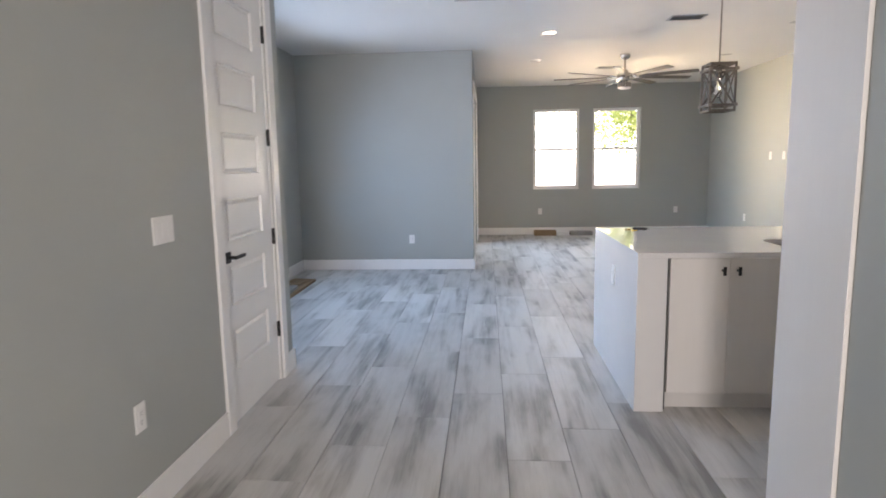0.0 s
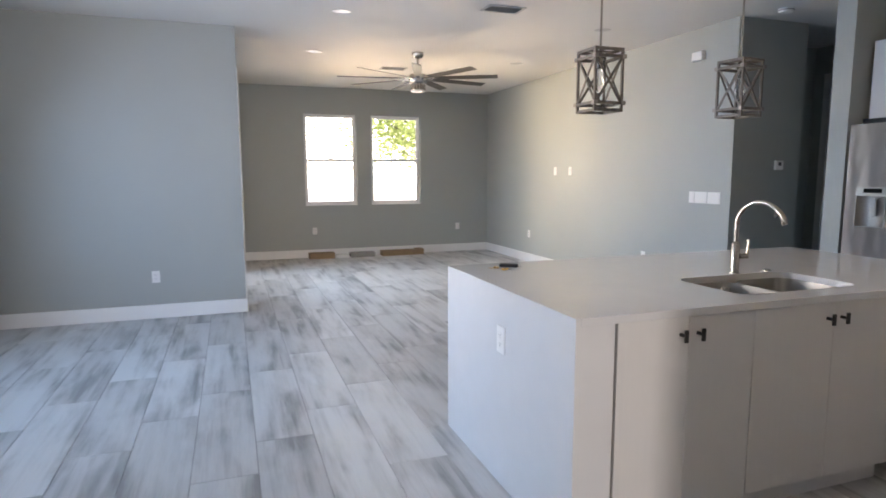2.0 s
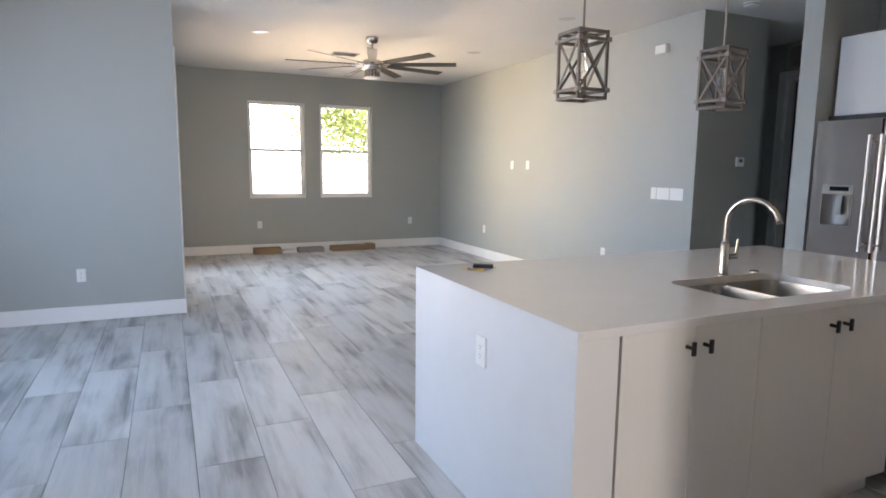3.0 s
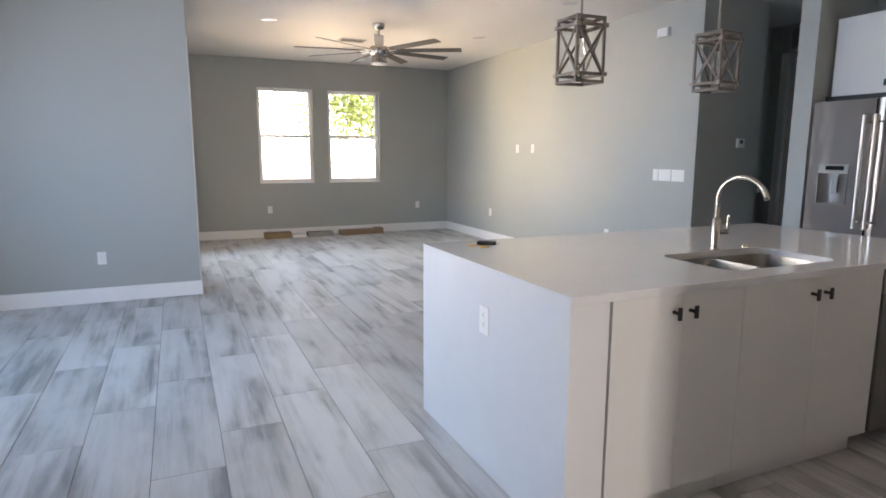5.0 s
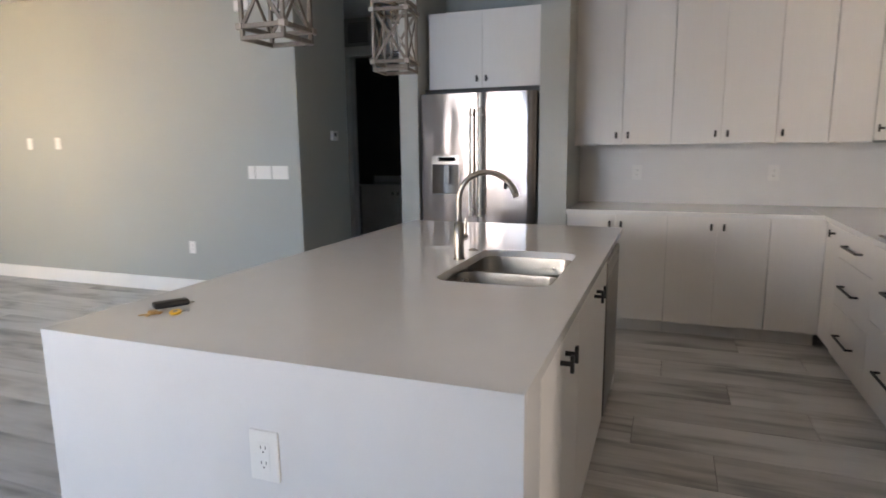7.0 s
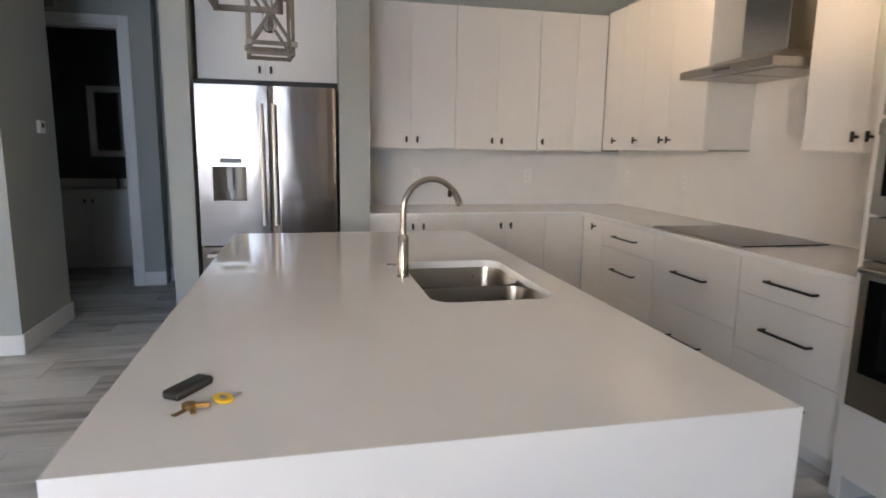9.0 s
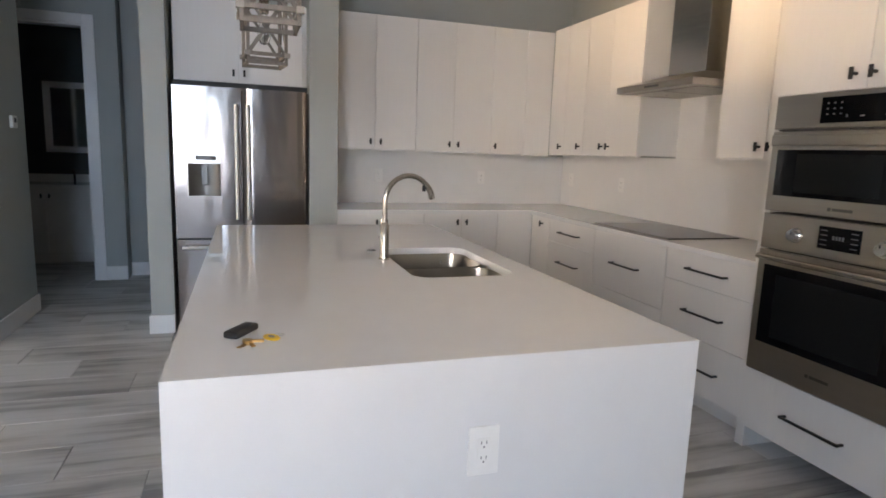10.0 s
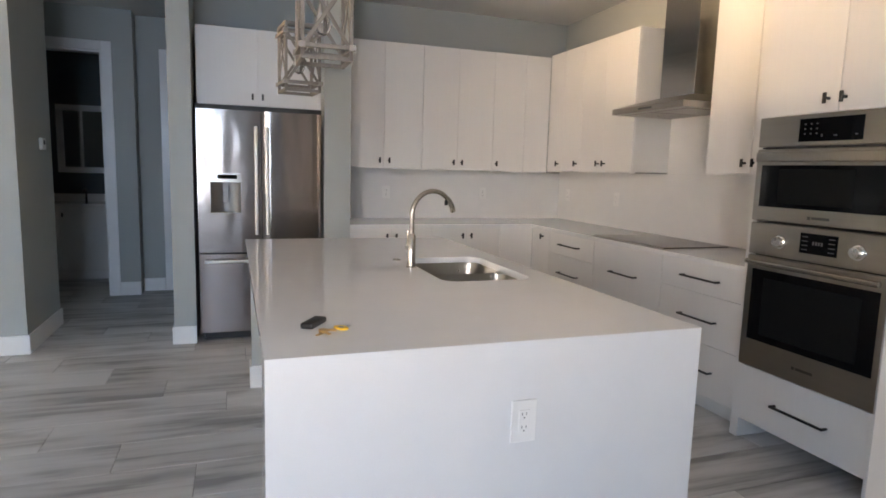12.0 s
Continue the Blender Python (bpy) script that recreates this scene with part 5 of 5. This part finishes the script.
def tree(place, height, crown, leaves, seed, label, crown_shift=0.0):
    rng = random.Random(seed)
    t = thing("tree", place, label, "tree", "trees behind the house")
    part("trunk", tube([(0, 0, 0), (0.05, 0.02, height * 0.25), (-0.03, 0.06, height * 0.5), (0.04, 0.0, height * 0.8)], [0.09, 0.07, 0.05, 0.02], 10), BARK, t, smooth=True)
    clumps = []
    for i in range(9):
        a, zz = rng.uniform(0, 6.28), rng.uniform(0.42, 0.69) * height
        r = rng.uniform(0.45, 1.0) * crown
        end = (crown_shift + r * math.cos(a), r * math.sin(a), zz + rng.uniform(0.1, 0.6))
        part("limb", tube([(0, 0, zz * 0.8), (end[0] * 0.5, end[1] * 0.5, zz), end], [0.03, 0.018, 0.008], 7), BARK, t, smooth=True)
        clumps += [(end, rng.uniform(0.45, 0.8)), ((end[0] * 0.6, end[1] * 0.6, zz + 0.3), rng.uniform(0.4, 0.7))]
    vs, fs = [], []
    for i in range(leaves):
        c, rad = clumps[rng.randrange(len(clumps))]
        d = Vector((rng.gauss(0, 1), rng.gauss(0, 1), rng.gauss(0, 0.8))) * rad * 0.55
        p = Vector(c) + d
        u = Vector((rng.uniform(-1, 1), rng.uniform(-1, 1), rng.uniform(-1, 1))).normalized()
        w = u.orthogonal().normalized()
        l = rng.uniform(0.09, 0.17)
        k = len(vs)
        vs += [p, p + u * l * 0.5 + w * l * 0.28, p + u * l, p + u * l * 0.5 - w * l * 0.28]
        fs.append((k, k + 1, k + 2, k + 3))
    me = bpy.data.meshes.new("crown")
    me.from_pydata([tuple(v) for v in vs], [], fs)
    me.materials.append(LEAF)
    ob = new("crown", me)
    ob.parent = t
    return t


# crowns shifted sideways to fit the camera's window view, trunks kept out of it
tree((6.35, 20.5, -0.21), 4.5, 1.6, 4800, 3, "leafy green tree standing in the bright yard", -1.7)
tree((7.9, 24.0, -0.21), 5.2, 2.2, 2600, 8, "broad leafy green tree standing in the bright yard", -1.0)
tree((1.9, 34.0, -0.21), 5.6, 1.1, 500, 5, "slender green tree farther out in the yard", 1.3)

# ---- floor tiles: long planks laid along y, each its own piece ----
ROOMS = [(XW, 1.295, -2.0, 2.3), (XW, XE, 2.3, 4.555), (1.295, XK, YK, 5.6), (XN, XE, 4.555, YB), (XL, XE, YB, YN), (4.3, 6.69, 5.653, 6.607), (5.34, 6.49, 6.607, 7.45), (6.49, 7.95, 6.3, 8.3)]
TW, TL, G = 0.305, 1.195, 0.0016
STAGGER = 0.3575          # each row of planks starts this much farther along than its neighbour


def tile_mesh(w, l):
    bm = boxes((0, w, 0, l, -0.008, 0.0), bevel=0.0012)
    return to_mesh("tile", bm, TILE)


whole = tile_mesh(TW - 2 * G, TL - 2 * G)
tile_count = 0
for k in range(-8, 27):
    x0 = 0.030 + k * TW
    xa, xb = x0 + G, x0 + TW - G
    xm = x0 + TW / 2
    spans = sorted((r[2], r[3]) for r in ROOMS if r[0] - TW / 2 < xm < r[1] + TW / 2)
    merged = []
    for a, b in spans:
        if merged and a <= merged[-1][1] + 0.01:
            merged[-1][1] = max(b, merged[-1][1])
        else:
            merged.append([a, b])
    off = 5.28 - 7 * TL - (k * -STAGGER) % TL
    for a, b in merged:
        for j in range(30):
            y0, y1 = off + j * TL, off + (j + 1) * TL
            ya, yb = max(y0, a) + G, min(y1, b) - G
            if yb - ya < 0.03:
                continue
            me = whole if yb - ya > TL - 3 * G else tile_mesh(TW - 2 * G, yb - ya)
            ob = new("tile", me)
            ob.location = (xa, ya, 0)
            ob.parent = floor
            tile_count += 1
